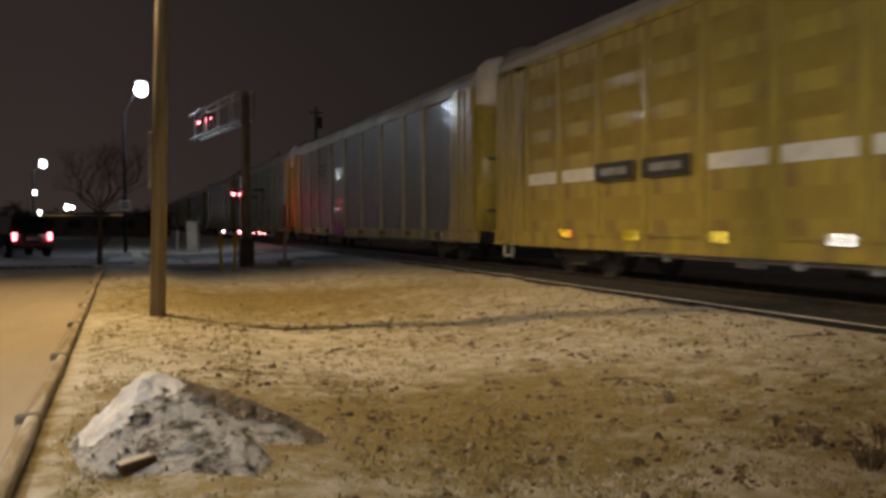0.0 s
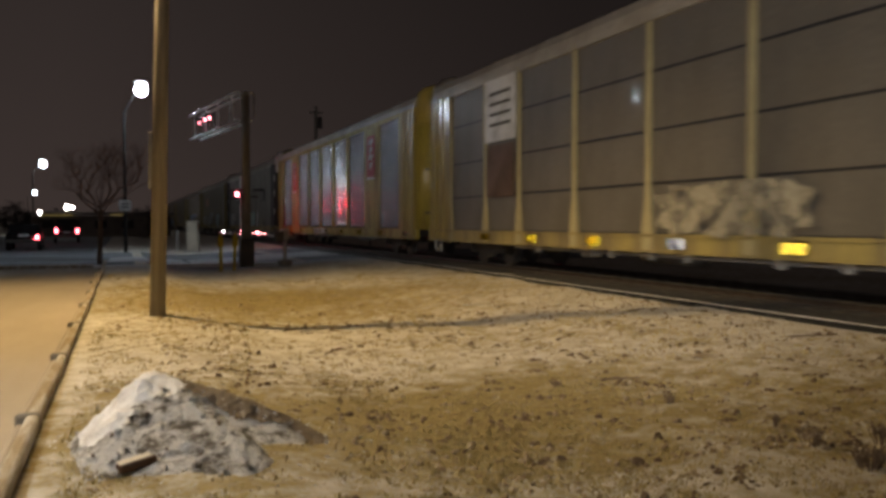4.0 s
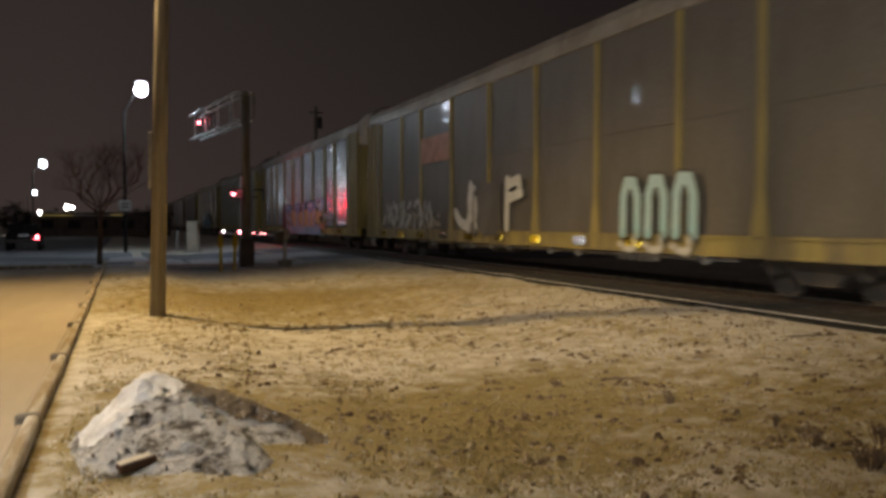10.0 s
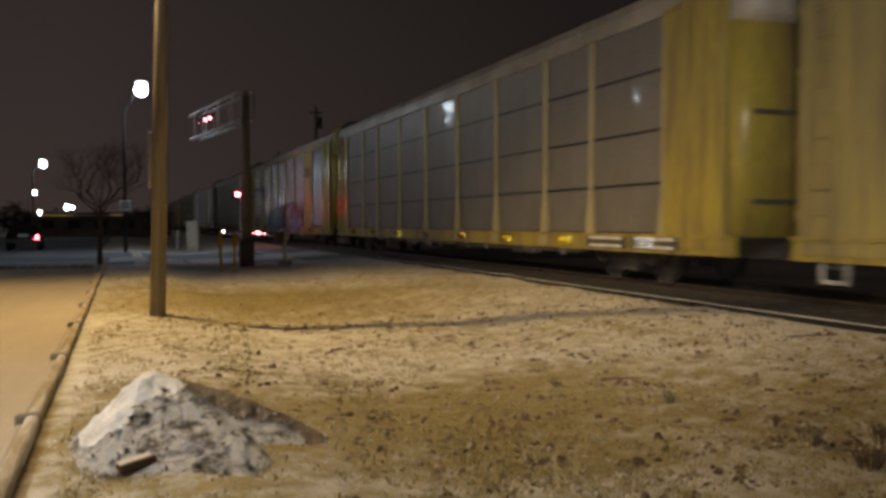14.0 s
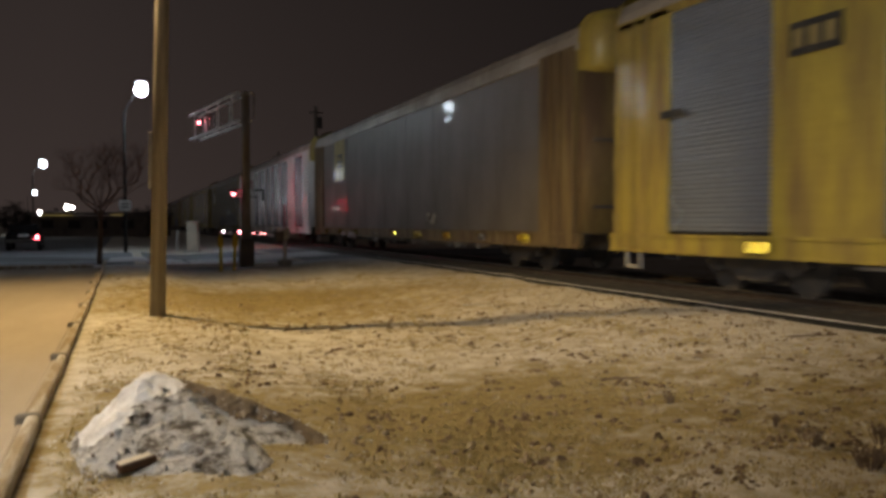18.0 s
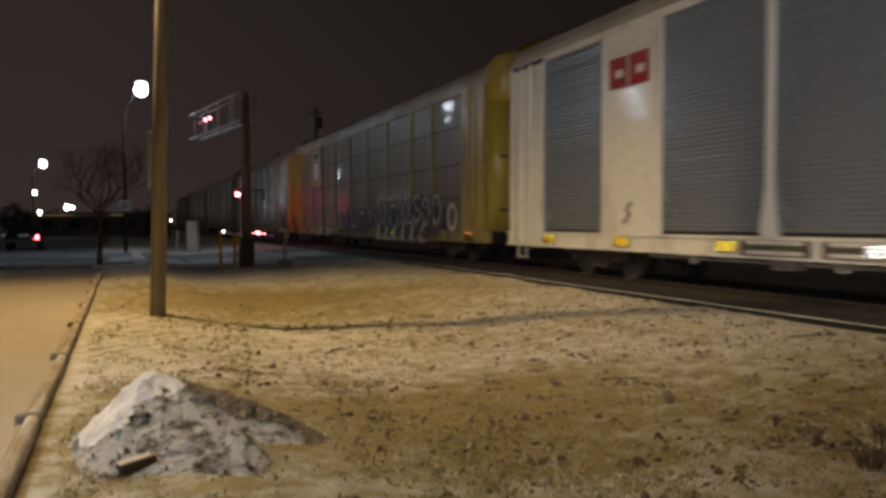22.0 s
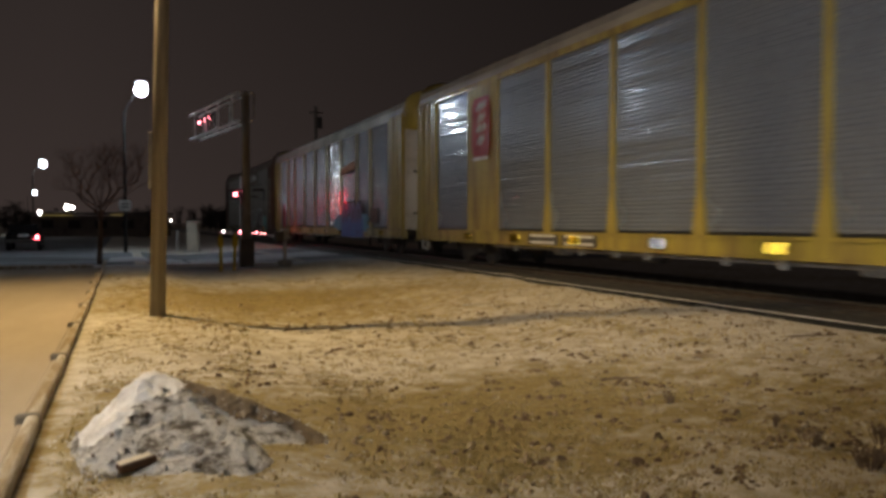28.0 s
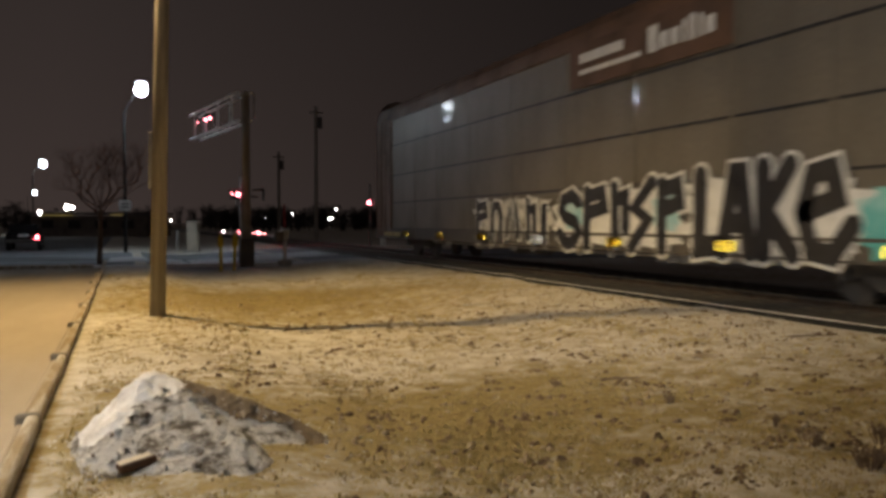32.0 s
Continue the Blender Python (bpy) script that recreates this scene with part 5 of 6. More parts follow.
def heap_z(u, v):
    """Spoil heap: a ridge that falls to one side; u to the side and v along the line of sight, from its middle."""
    h = -1.0
    for (u0, v0, h0), (u1, v1, h1) in [*zip(RIDGE, RIDGE[1:]), *zip(SPUR, SPUR[1:])]:
        for k in range(6):
            f = k / 6
            du, dv = u - (u0 + (u1 - u0) * f), v - (v0 + (v1 - v0) * f)
            du /= 1.22 if du < 0 else 1.25
            dv /= (2.6 if u > -0.3 else max(1.7, 2.6 + 2.0 * (u + 0.3))) if dv < 0 else 1.3
            h = max(h, h0 + (h1 - h0) * f + 0.05 - math.sqrt(du * du + dv * dv + 0.0025))
    if h <= -0.06:
        return -0.06
    h = 0.56 * ((h + 0.06) / 0.56) ** 1.45 - 0.06
    rough = 0.034 if v < ridge_v(u) - 0.05 and (u > -0.2 or v < 0.1) else 0.010
    edge = min(1.0, max(0.0, h / 0.08))
    return h + edge * rough * (noise.noise((u * 6, v * 6, 1)) + 0.9 * noise.noise((u * 15, v * 15, 3)) + 0.5 * noise.noise((u * 34, v * 34, 5)))


def heap_mesh(u0, u1, v0, v1, step, lift, keep):
    bm = bmesh.new()
    us, vs = spread_values((u0, u1, step)), spread_values((v0, v1, step))
    grid = {}
    for j, v in enumerate(vs):
        for i, u in enumerate(us):
            if keep(u, v):
                x, y = place(u, v)
                grid[i, j] = bm.verts.new((x, y, heap_z(u, v) + lift + lot_z(HEAP[0] + x, HEAP[1] + y)))
    for j in range(len(vs) - 1):
        for i in range(len(us) - 1):
            q = [(i, j), (i + 1, j), (i + 1, j + 1), (i, j + 1)]
            if all(k in grid for k in q):
                bm.faces.new([grid[k] for k in q])
    return bm


heap = thing("spoil_heap", "low heap of rubble and soil half under snow", "heap", pose(HEAP[0], HEAP[1], -0.02))
part("rubble", heap_mesh(-1.5, 1.7, -1.2, 1.3, 0.022, 0.0, lambda u, v: True), PILESNOW, heap, smooth=True)
part("snow_sheet", heap_mesh(-1.2, 0.0, -0.4, 1.0, 0.018, 0.006, lambda u, v: heap_z(u, v) > 0.05 and u < -0.02 - 0.62 * max(0, 0.24 - v) + 0.14 * noise.noise((u * 5, v * 5, 9)) + 0.10 * noise.noise((u * 17, v * 17, 4)) and v < 0.42 - 0.55 * (u + 0.32)), CLEANSNOW, heap, "smooth sheet of snow", True)
part("soil_crest", heap_mesh(-0.9, 1.1, 0.0, 1.2, 0.025, 0.010, lambda u, v: heap_z(u, v) > -0.02 and v > ridge_v(u) - (0.04 if u < -0.1 else 0.24) + 0.14 * noise.noise((u * 5, v * 5, 13)) + max(0, -0.3 - u) * 0.5), SOIL, heap, "bare brown soil along the crest", True)


def stone_template():
    bm = bmesh.new()
    bmesh.ops.create_icosphere(bm, subdivisions=1, radius=1.0)
    bm.verts.index_update()
    out = [v.co.copy() for v in bm.verts], [[v.index for v in f.verts] for f in bm.faces]
    bm.free()
    return out


STONE = stone_template()


def lump(bm, at, r, rng):
    m = Matrix.Translation(at) @ Euler([rng.uniform(0, 6) for _ in range(3)]).to_matrix().to_4x4() @ Matrix.Diagonal((r * rng.uniform(0.6, 1.3), r * rng.uniform(0.6, 1.2), r * rng.uniform(0.4, 0.9), 1))
    made = [bm.verts.new(m @ co + Vector([rng.uniform(-0.22, 0.22) * r for _ in range(3)])) for co in STONE[0]]
    for f in STONE[1]:
        bm.faces.new([made[i] for i in f])


rng = random.Random(4)
bm, bm2 = bmesh.new(), bmesh.new()
for k in range(900):
    u, v = rng.uniform(-0.9, 1.3), rng.uniform(-1.2, 0.75)
    h = heap_z(u, v)
    if h < 0.02 or u < 0.0 - 0.62 * max(0, 0.24 - v):
        continue
    x, y = place(u, v)
    lump(bm if k % 9 else bm2, (x, y, h + lot_z(HEAP[0] + x, HEAP[1] + y)), rng.choice((0.006, 0.008, 0.012, 0.022)), rng)
for k in range(520):
    a, q = rng.uniform(0, 6.28), rng.uniform(0.8, 1.5)
    u, v = 0.05 + math.cos(a) * q * 1.15, -0.05 + math.sin(a) * q * 0.85
    x, y = place(u, v)
    lump(bm, (x, y, max(0, heap_z(u, v)) + lot_z(HEAP[0] + x, HEAP[1] + y) + 0.012), rng.uniform(0.006, 0.020), rng)
tagged(part("rubble_scatter", bm, PILESNOW, heap, "snow-dusted stones"), kind="stuff")
tagged(part("clod_scatter", bm2, BARK, heap, "dark clods of soil"), kind="stuff")

bx_, by_ = place(-1.90, 5.05)
brick = thing("concrete_block", "broken brown block lying low, topped with snow", "block", pose(bx_, by_, lot_z(bx_, by_) + max(0.0, heap_z(-0.17, -0.72)) - 0.012, 0, -8, -TURN + 40))
part("block", boxes((-0.115, 0.115, -0.045, 0.045, 0, 0.052), bevel=0.008), BROWNPAINT, brick)
part("snow_cap", boxes((-0.113, 0.095, -0.040, 0.043, 0.053, 0.062), bevel=0.004), LOTSNOW, brick, "snow on top")


def blades(bm, x, y, z, rng, count, height, spread):
    for _ in range(count):
        a, h = rng.uniform(0, 2 * math.pi), height * rng.uniform(0.5, 1.1)
        ox, oy = rng.gauss(0, spread), rng.gauss(0, spread)
        lean = h * rng.uniform(0.3, 1.3)
        w = 0.004 + 0.12 * h * rng.random()
        p, q = Vector((x + ox, y + oy, z - 0.01)), Vector((x + ox + math.cos(a) * lean, y + oy + math.sin(a) * lean, z + h))
        s = Vector((-math.sin(a), math.cos(a), 0)) * w
        m = (p + q) / 2 + Vector((0, 0, h * 0.22))
        v = [bm.verts.new(c) for c in (p - s, p + s, m + s * 0.7, m - s * 0.7, q)]
        bm.faces.new((v[0], v[1], v[2], v[3]))
        bm.faces.new((v[3], v[2], v[4]))


GRASS = surface("dead grass blades", (0.50, 0.40, 0.18), 0.9, dirt=(0.36, 0.28, 0.12), scale=1.0, relief=0.0)
GRASSDARK = surface("dark dead grass", (0.34, 0.25, 0.125), 0.9, dirt=(0.30, 0.23, 0.12), scale=1.0, relief=0.0)


def grass_cover(name, material, seed, count, height, spread, label):
    rng = random.Random(seed)
    bm = bmesh.new()
    made = 0
    while made < count:
        d = 3.6 + 20 * rng.random() ** 1.7
        lat = rng.uniform(-0.62, 0.66) * d
        x, y = place(lat, d)
        if not -0.4 < x < 8.6 or y > 30:
            continue
        if noise.noise((x * 0.55, y * 0.55, seed)) + 0.6 * noise.noise((x * 2.1, y * 2.1, 7)) < rng.uniform(-0.35, 0.5):
            continue
        blades(bm, x, y, lot_z(x, y), rng, rng.randint(4, 9), height * (0.6 + 0.03 * d), spread)
        made += 1
    tagged(new(name, mesh_of(name, bm, material)), label, "grass", kind="stuff")


grass_cover("dead_grass", GRASS, 11, 5200, 0.040, 0.045, "short tufts of dead tan grass poking through snow")
grass_cover("dark_grass", GRASSDARK, 12, 2600, 0.034, 0.04, "short dark matted grass poking through snow")

CLOD = surface("frosted leaf and soil clods", (0.30, 0.215, 0.125), 0.95, dirt=(0.50, 0.42, 0.31), amount=(0.45, 0.65), scale=9.0, grain=60, relief=0.3, vary=0.2)
rng = random.Random(21)
bm = bmesh.new()
for k in range(9000):
    d = 3.6 + 15 * rng.random() ** 1.35
    x, y = place(rng.uniform(-0.6, 0.64) * d, d)
    drift = noise.noise((x * 0.7, y * 0.7, 15)) + 0.8 * noise.noise((x * 2.3, y * 2.3, 16))
    if -0.3 < x < 8.6 and y < 30 and math.hypot(x - HEAP[0], y - HEAP[1]) > 1.0 and drift > rng.uniform(-0.3, 0.55) - 0.05 * x:
        lump(bm, (x, y, lot_z(x, y) - 0.002), rng.choice((0.010, 0.012, 0.015, 0.018, 0.022, 0.028, 0.040)) * (0.70 + 0.03 * d), rng)
tagged(new("soil_clods", mesh_of("soil_clods", bm, CLOD, True)), "small frosted clods and leaves on the snow", "clods", kind="stuff")


LEAVES = surface("matted brown leaves", (0.17, 0.11, 0.065), 0.95, dirt=(0.30, 0.23, 0.15), amount=(0.50, 0.70), scale=14.0, grain=70, relief=0.6, vary=0.25)
rng = random.Random(31)
bm = bmesh.new()
made = 0
while made < 620:
    d = rng.uniform(4.2, 15.0)
    x, y = place(rng.uniform(-0.30, 0.60) * d, d)
    if not 0.3 < x < 8.5 or math.hypot(x - HEAP[0], y - HEAP[1]) < 1.2 or noise.noise((x * 0.9, y * 0.9, 33)) + 0.05 * (x - 3) < rng.uniform(-0.3, 0.3):
        continue
    r = rng.choice((0.022, 0.03, 0.035, 0.045, 0.06))
    for k in range(rng.randint(2, 5)):
        lump(bm, (x + rng.gauss(0, r), y + rng.gauss(0, r), lot_z(x, y) - 0.2 * r), r * rng.uniform(0.45, 0.9), rng)
    made += 1
tagged(new("leaf_clumps", mesh_of("leaf_clumps", bm, LEAVES)), "matted brown leaf and turf clumps on the snow", "leaves", kind="stuff")

rng = random.Random(22)
bm = bmesh.new()
for k in range(1300):
    d = 3.6 + 15 * rng.random() ** 1.6
    x, y = place(rng.uniform(-0.6, 0.64) * d, d)
    if -0.4 < x < 8.6 and y < 30 and math.hypot(x - HEAP[0], y - HEAP[1]) > 1.1 and noise.noise((x * 0.8, y * 0.8, 5)) > -0.15:
        lump(bm, (x, y, lot_z(x, y) - 0.004), rng.uniform(0.008, 0.022), rng)
tagged(new("snow_clumps", mesh_of("snow_clumps", bm, LOTSNOW, True)), "small clumps of old snow on the grass", "snow", kind="stuff")


def stick(px, pyy, length, angle, material, label, thick=0.014, bits=3):
    d = 1.5 * 1450 / (pyy - 395)
    x, y = spot(px, d)
    s = thing("stick", label, "stick", pose(x, y, lot_z(x, y) + thick, 0, 0, angle))
    bm = bmesh.new()
    r = random.Random(px)
    at = Vector((-length / 2, 0, 0))
    for k in range(bits):
        nxt = at + Vector((length / bits, r.uniform(-0.05, 0.05), r.uniform(-0.005, 0.02)))
        tube(bm, at, nxt, thick * (1 - 0.2 * k), thick * (0.85 - 0.2 * k), seg=6)
        at = nxt
    part("wood", bm, material, s)
    bm = bmesh.new()
    tube(bm, (0, 0, 0), (length * 0.2, length * 0.15, 0.03), thick * 0.6, thick * 0.3, seg=5)
    part("twig", bm, material, s)
    return s


stick(840, 541, 0.45, -16, CONCRETE, "pale broken stick lying on the snow")
stick(1100, 655, 0.40, -25, BARK, "dark crooked branch lying on the snow")
stick(1440, 612, 0.55, -24, BARK, "dark straight branch lying on the snow")
stick(1130, 560, 0.40, 10, BARK, "thin branch lying on the snow")
x, y = spot(1250, 9.1)
tagged(new("board", mesh_of("board", boxes((-0.16, 0.16, -0.06, 0.06, 0, 0.025), bevel=0.004), KERBWOOD)), "small weathered board on the snow", "board").matrix_basis = pose(x, y, lot_z(x, y), 0, 0, -15)


def weed(px, pyy, height, count, seed):
    d = 1.5 * 1450 / (pyy - 395)
    x, y = spot(px, d)
    w = thing("weed", "dark dry weed clump standing in the snow", "weed", pose(x, y, lot_z(x, y)), "dry weeds")
    r = random.Random(seed)
    for k in range(count):
        bm = bmesh.new()
        a = r.uniform(0, 6.28)
        tip = Vector((math.cos(a) * height * 0.7, math.sin(a) * height * 0.7, height * r.uniform(0.6, 1.0)))
        tube(bm, (math.cos(a) * 0.04, math.sin(a) * 0.04, -0.02), tip, 0.006, 0.002, seg=5)
        for j in range(4):
            f = 0.4 + 0.14 * j
            tube(bm, tip * f, tip * f + Vector((r.uniform(-0.07, 0.07), r.uniform(-0.07, 0.07), 0.05)), 0.003, 0.001, seg=4)
        part("stem", bm, BARK, w)


weed(1545, 800, 0.16, 22, 1)
weed(1568, 760, 0.15, 18, 2)
weed(1440, 760, 0.14, 10, 3)
weed(1385, 735, 0.08, 8, 4)
weed(436, 540, 0.26, 3, 5)
weed(1185, 690, 0.07, 8, 6)
weed(985, 660, 0.06, 6, 7)


# ---- crossing: signals, gate, cabinet ----
DRUMS = []


def drum(parent, at, phase, toward, r=0.11):
    """A turning signal drum: one half glows, the other half is dark."""
    d = new("lamp_drum")
    d.parent = parent
    d.matrix_basis = pose(*at)
    for name, mat, a0 in (("lit_half", REDBEAM if toward == "train" else REDGLOW, -90), ("dark_half", REDLENS, 90)):
        bm = bmesh.new()
        seg = 10
        lo = [bm.verts.new((r * math.cos(radians(a0 + 180 * i / seg)), r * math.sin(radians(a0 + 180 * i / seg)), -r * 0.8)) for i in range(seg + 1)]
        hi = [bm.verts.new((v.co.x, v.co.y, r * 0.8)) for v in lo]
        for i in range(seg):
            bm.faces.new((lo[i], lo[i + 1], hi[i + 1], hi[i]))
        bm.faces.new(lo[::-1])
        bm.faces.new(hi)
        part(name, bm, mat, d)
    DRUMS.append((d, at, phase, toward))
    return d


def hood(parent, at, r=0.29):
    bm = bmesh.new()
    tube(bm, (at[0] + 0.16, at[1], at[2]), (at[0] + 0.18, at[1], at[2]), r, seg=20)
    part("backplate", bm, BLACKPAINT, parent, "round black backplate")
    bm = bmesh.new()
    tube(bm, (at[0] + 0.16, at[1], at[2] + 0.17), (at[0] - 0.22, at[1], at[2] + 0.16), 0.05, 0.03, seg=8)
    part("visor", bm, BLACKPAINT, parent)


# cantilever mast: its arm reaches over the street beside the track
mx, my = place(-7.27, 30.3)
MAST_Z = lot_z(mx, my)
tx, ty = place(-11.2, 37.1)
arm_len = math.hypot(tx - mx, ty - my)
arm_turn = math.degrees(math.atan2(tx - mx, ty - my))
mast = thing("cantilever_signal", "grey steel crossing signal mast with truss arm", "crossing signal", pose(mx, my, MAST_Z))
bm = bmesh.new()
tube(bm, (0, 0, 0), (0, 0, 6.35), 0.165, 0.14, seg=16)
part("mast", bm, MASTGREY, mast, smooth=True)
bm = bmesh.new()
tube(bm, (0, 0, 6.35), (0, 0, 6.5), 0.15, 0.05, seg=16)
part("mast_cap", bm, STEEL, mast)
part("base_cover", boxes((-0.26, 0.26, -0.22, 0.22, 0.0, 1.05), bevel=0.03), DARKSTEEL, mast, "weathered base cabinet")
direct = Vector((math.sin(radians(arm_turn)), math.cos(radians(arm_turn)), 0))
for z in (6.45, 5.40):
    for off in (-0.22, 0.22):
        side = Vector((direct.y, -direct.x, 0)) * off
        bm = bmesh.new()
        end = direct * (arm_len if z > 6 else arm_len * 0.98)
        tube(bm, Vector((0, 0, z)) + side, end + Vector((0, 0, z - 0.02)) + side, 0.05, seg=8)
        part("chord", bm, BRIGHTSTEEL, mast)
for k in range(4):
    f = (k + 0.5) / 4.0 * arm_len
    for off in (-0.22, 0.22):
        side = Vector((direct.y, -direct.x, 0)) * off
        bm = bmesh.new()
        tube(bm, direct * f + side + Vector((0, 0, 5.40)), direct * f + side + Vector((0, 0, 6.44)), 0.028, seg=6)
        part("brace", bm, BRIGHTSTEEL, mast)
    bm = bmesh.new()
    tube(bm, direct * f - Vector((direct.y, -direct.x, 0)) * 0.22 + Vector((0, 0, 5.40)), direct * f + Vector((direct.y, -direct.x, 0)) * 0.22 + Vector((0, 0, 5.40)), 0.022, seg=6)
    part("cross_tie", bm, STEEL, mast)
bm = bmesh.new()
tube(bm, direct * arm_len + Vector((0, 0, 5.3)), direct * arm_len + Vector((0, 0, 6.5)), 0.035, seg=8)
part("tip_post", bm, STEEL, mast)
for f, phase in ((0.71, 0.0), (0.57, 0.5), (0.48, 0.5)):
    p = direct * arm_len * f + Vector((-0.35, 0, 5.90))
    hood(mast, p, 0.27)
    drum(mast, p, phase, "camera", 0.055)
bm = bmesh.new()
tube(bm, (-0.55, -0.25, 2.62), (0.5, 0.45, 2.62), 0.03, seg=8)
part("crossbar", bm, DARKSTEEL, mast)
for lat, phase, lit in ((-0.46, 0.0, True), (-0.25, 0.5, True), (0.52, 0.0, False)):
    ox, oy = place(lat, -0.25 if lat > -0.4 else 0.1)
    hood(mast, (ox, oy, 2.68), 0.25)
    if lit:
        drum(mast, (ox, oy, 2.68), phase, "camera", 0.085)
bm = bmesh.new()
tube(bm, (0.28, -0.2, 5.5), (0.28, -0.2, 6.4), 0.03, seg=6)
part("side_bracket", bm, STEEL, mast)

# far corner signal, whose lamps also face the train
fx, fy = 6.3, 48.6
far = thing("crossing_signal", "grey crossing signal post with red lamps", "crossing signal", pose(fx, fy, lot_z(fx, 20)))
bm = bmesh.new()
tube(bm, (0, 0, 0), (0, 0, 4.2), 0.06, seg=10)
part("post", bm, STEEL, far)
bm = bmesh.new()
tube(bm, (0, -0.7, 2.75), (0, 0.7, 2.75), 0.03, seg=8)
part("crossbar", bm, STEEL, far)
for y, phase in ((-0.65, 0.0), (0.65, 0.5)):
    hood(far, (-0.3, y, 2.75))
    for z in (2.75, 2.25):
        bm = bmesh.new()
        tube(bm, (0.30, y, z), (0.34, y, z), 0.12, seg=16)
        part("lens", bm, REDBEAM, far, "glowing red lens turned to the track")
        bm = bmesh.new()
        tube(bm, (0.0, y, z), (0.31, y, z), 0.17, seg=16)
        part("lamp_case", bm, BLACKPAINT, far)

# signal across the track
gx, gy = spot(655, 51)
gz = lot_z(gx, gy)
far2 = thing("crossing_signal", "dark crossing signal post with one red lamp beyond the track", "crossing signal", pose(gx, gy, gz))
bm = bmesh.new()
tube(bm, (0, 0, 0), (0, 0, 3.9), 0.06, seg=10)
part("post", bm, DARKSTEEL, far2)
hood(far2, (0, 0.0, 2.75), 0.27)
drum(far2, (-0.1, 0.0, 2.75), 0.5, "camera", 0.13)

# gate
gate_x, gate_y = place(-5.8, 30.0)
gate = thing("crossing_gate", "lowered crossing gate with striped arm and lamps", "crossing gate", pose(gate_x, gate_y, lot_z(gate_x, gate_y)))
bm = bmesh.new()
tube(bm, (0, 0, 0), (0, 0, 1.15), 0.075, seg=12)
part("post", bm, STEEL, gate)
part("foot", boxes((-0.22, 0.22, -0.22, 0.22, 0, 0.22), bevel=0.03), CONCRETE, gate)
part("motor_case", boxes((-0.15, 0.15, -0.16, 0.16, 0.95, 1.36), bevel=0.04), STEEL, gate)
bm = bmesh.new()
tube(bm, (-0.3, 0, 1.15), (-0.34, 0, 1.15), 0.22, seg=20)
part("drive_disc", bm, DARKSTEEL, gate, "dark drive disc")
bm = bmesh.new()
tube(bm, (0, 0, 1.4), (0, 0, 2.25), 0.045, 0.035, seg=8)
# red paint here stands in for the signal's red light on the staff
part("tip_staff", bm, REDPAINT, gate, "short staff painted red for the signal light on it")
tip = Vector((*place(-10.8, 40.8), 0)) - Vector((gate_x, gate_y, 0))
for k in range(12):
    a, b2 = tip * (k / 12), tip * ((k + 1) / 12)
    bm = bmesh.new()
    tube(bm, a + Vector((-0.36, 0, 1.10 - 0.02 * k / 12)), b2 + Vector((-0.36, 0, 1.10 - 0.02 * (k + 1) / 12)), 0.045 - 0.0015 * k, seg=8)
    part("arm_section", bm, REDPAINT if k % 2 else SIGNWHITE, gate)
bm = bmesh.new()
tube(bm, Vector((-0.36, 0, 1.1)), Vector((-0.36, 0, 1.1)) - tip.normalized() * 0.9, 0.05, seg=8)
part("counterweight_bar", bm, DARKSTEEL, gate)
part("counterweight", boxes((-0.5, -0.22, -1.1, -0.75, 0.92, 1.28), bevel=0.03), DARKSTEEL, gate)
for f, mat, r in ((0.885, WHITEGLOW, 0.04), (0.14, REDDIM, 0.03), (0.19, REDDIM, 0.03), (0.30, REDDIM, 0.03), (0.36, REDDIM, 0.03), (0.42, REDDIM, 0.03)):
    bm = bmesh.new()
    bmesh.ops.create_uvsphere(bm, u_segments=10, v_segments=6, radius=r * 1.1, matrix=Matrix.Translation(tip * f + Vector((-0.36, 0, 1.17))))
    part("arm_lamp", bm, mat, gate, "small glowing gate lamp")
for f, phase in ((0.24, 0.5), (0.545, 0.0)):
    drum(gate, tip * f + Vector((-0.36, 0, 1.19)), phase, "camera", 0.06)

for px_, d in ((391, 28.6), (414, 28.6)):
    x, y = spot(px_, d)
    mk = thing("marker_post", "yellow utility marker post with flat head", "marker post", pose(x, y, lot_z(x, y), 0, 2 if px_ > 400 else -1, 0), "yellow marker posts")
    bm = bmesh.new()
    tube(bm, (0, 0, 0), (0, 0, 0.95), 0.055, 0.05, seg=10)
    part("post", bm, BRIGHTYELLOW, mk)
    bm = boxes((-0.10, 0.10, -0.05, 0.05, 0.85, 1.22), bevel=0.03)
    part("head", bm, BRIGHTYELLOW, mk)
    bm = bmesh.new()
    tube(bm, (0, 0, 1.2), (0, 0, 1.32), 0.05, 0.035, seg=10)
    part("cap", bm, BRIGHTYELLOW, mk)

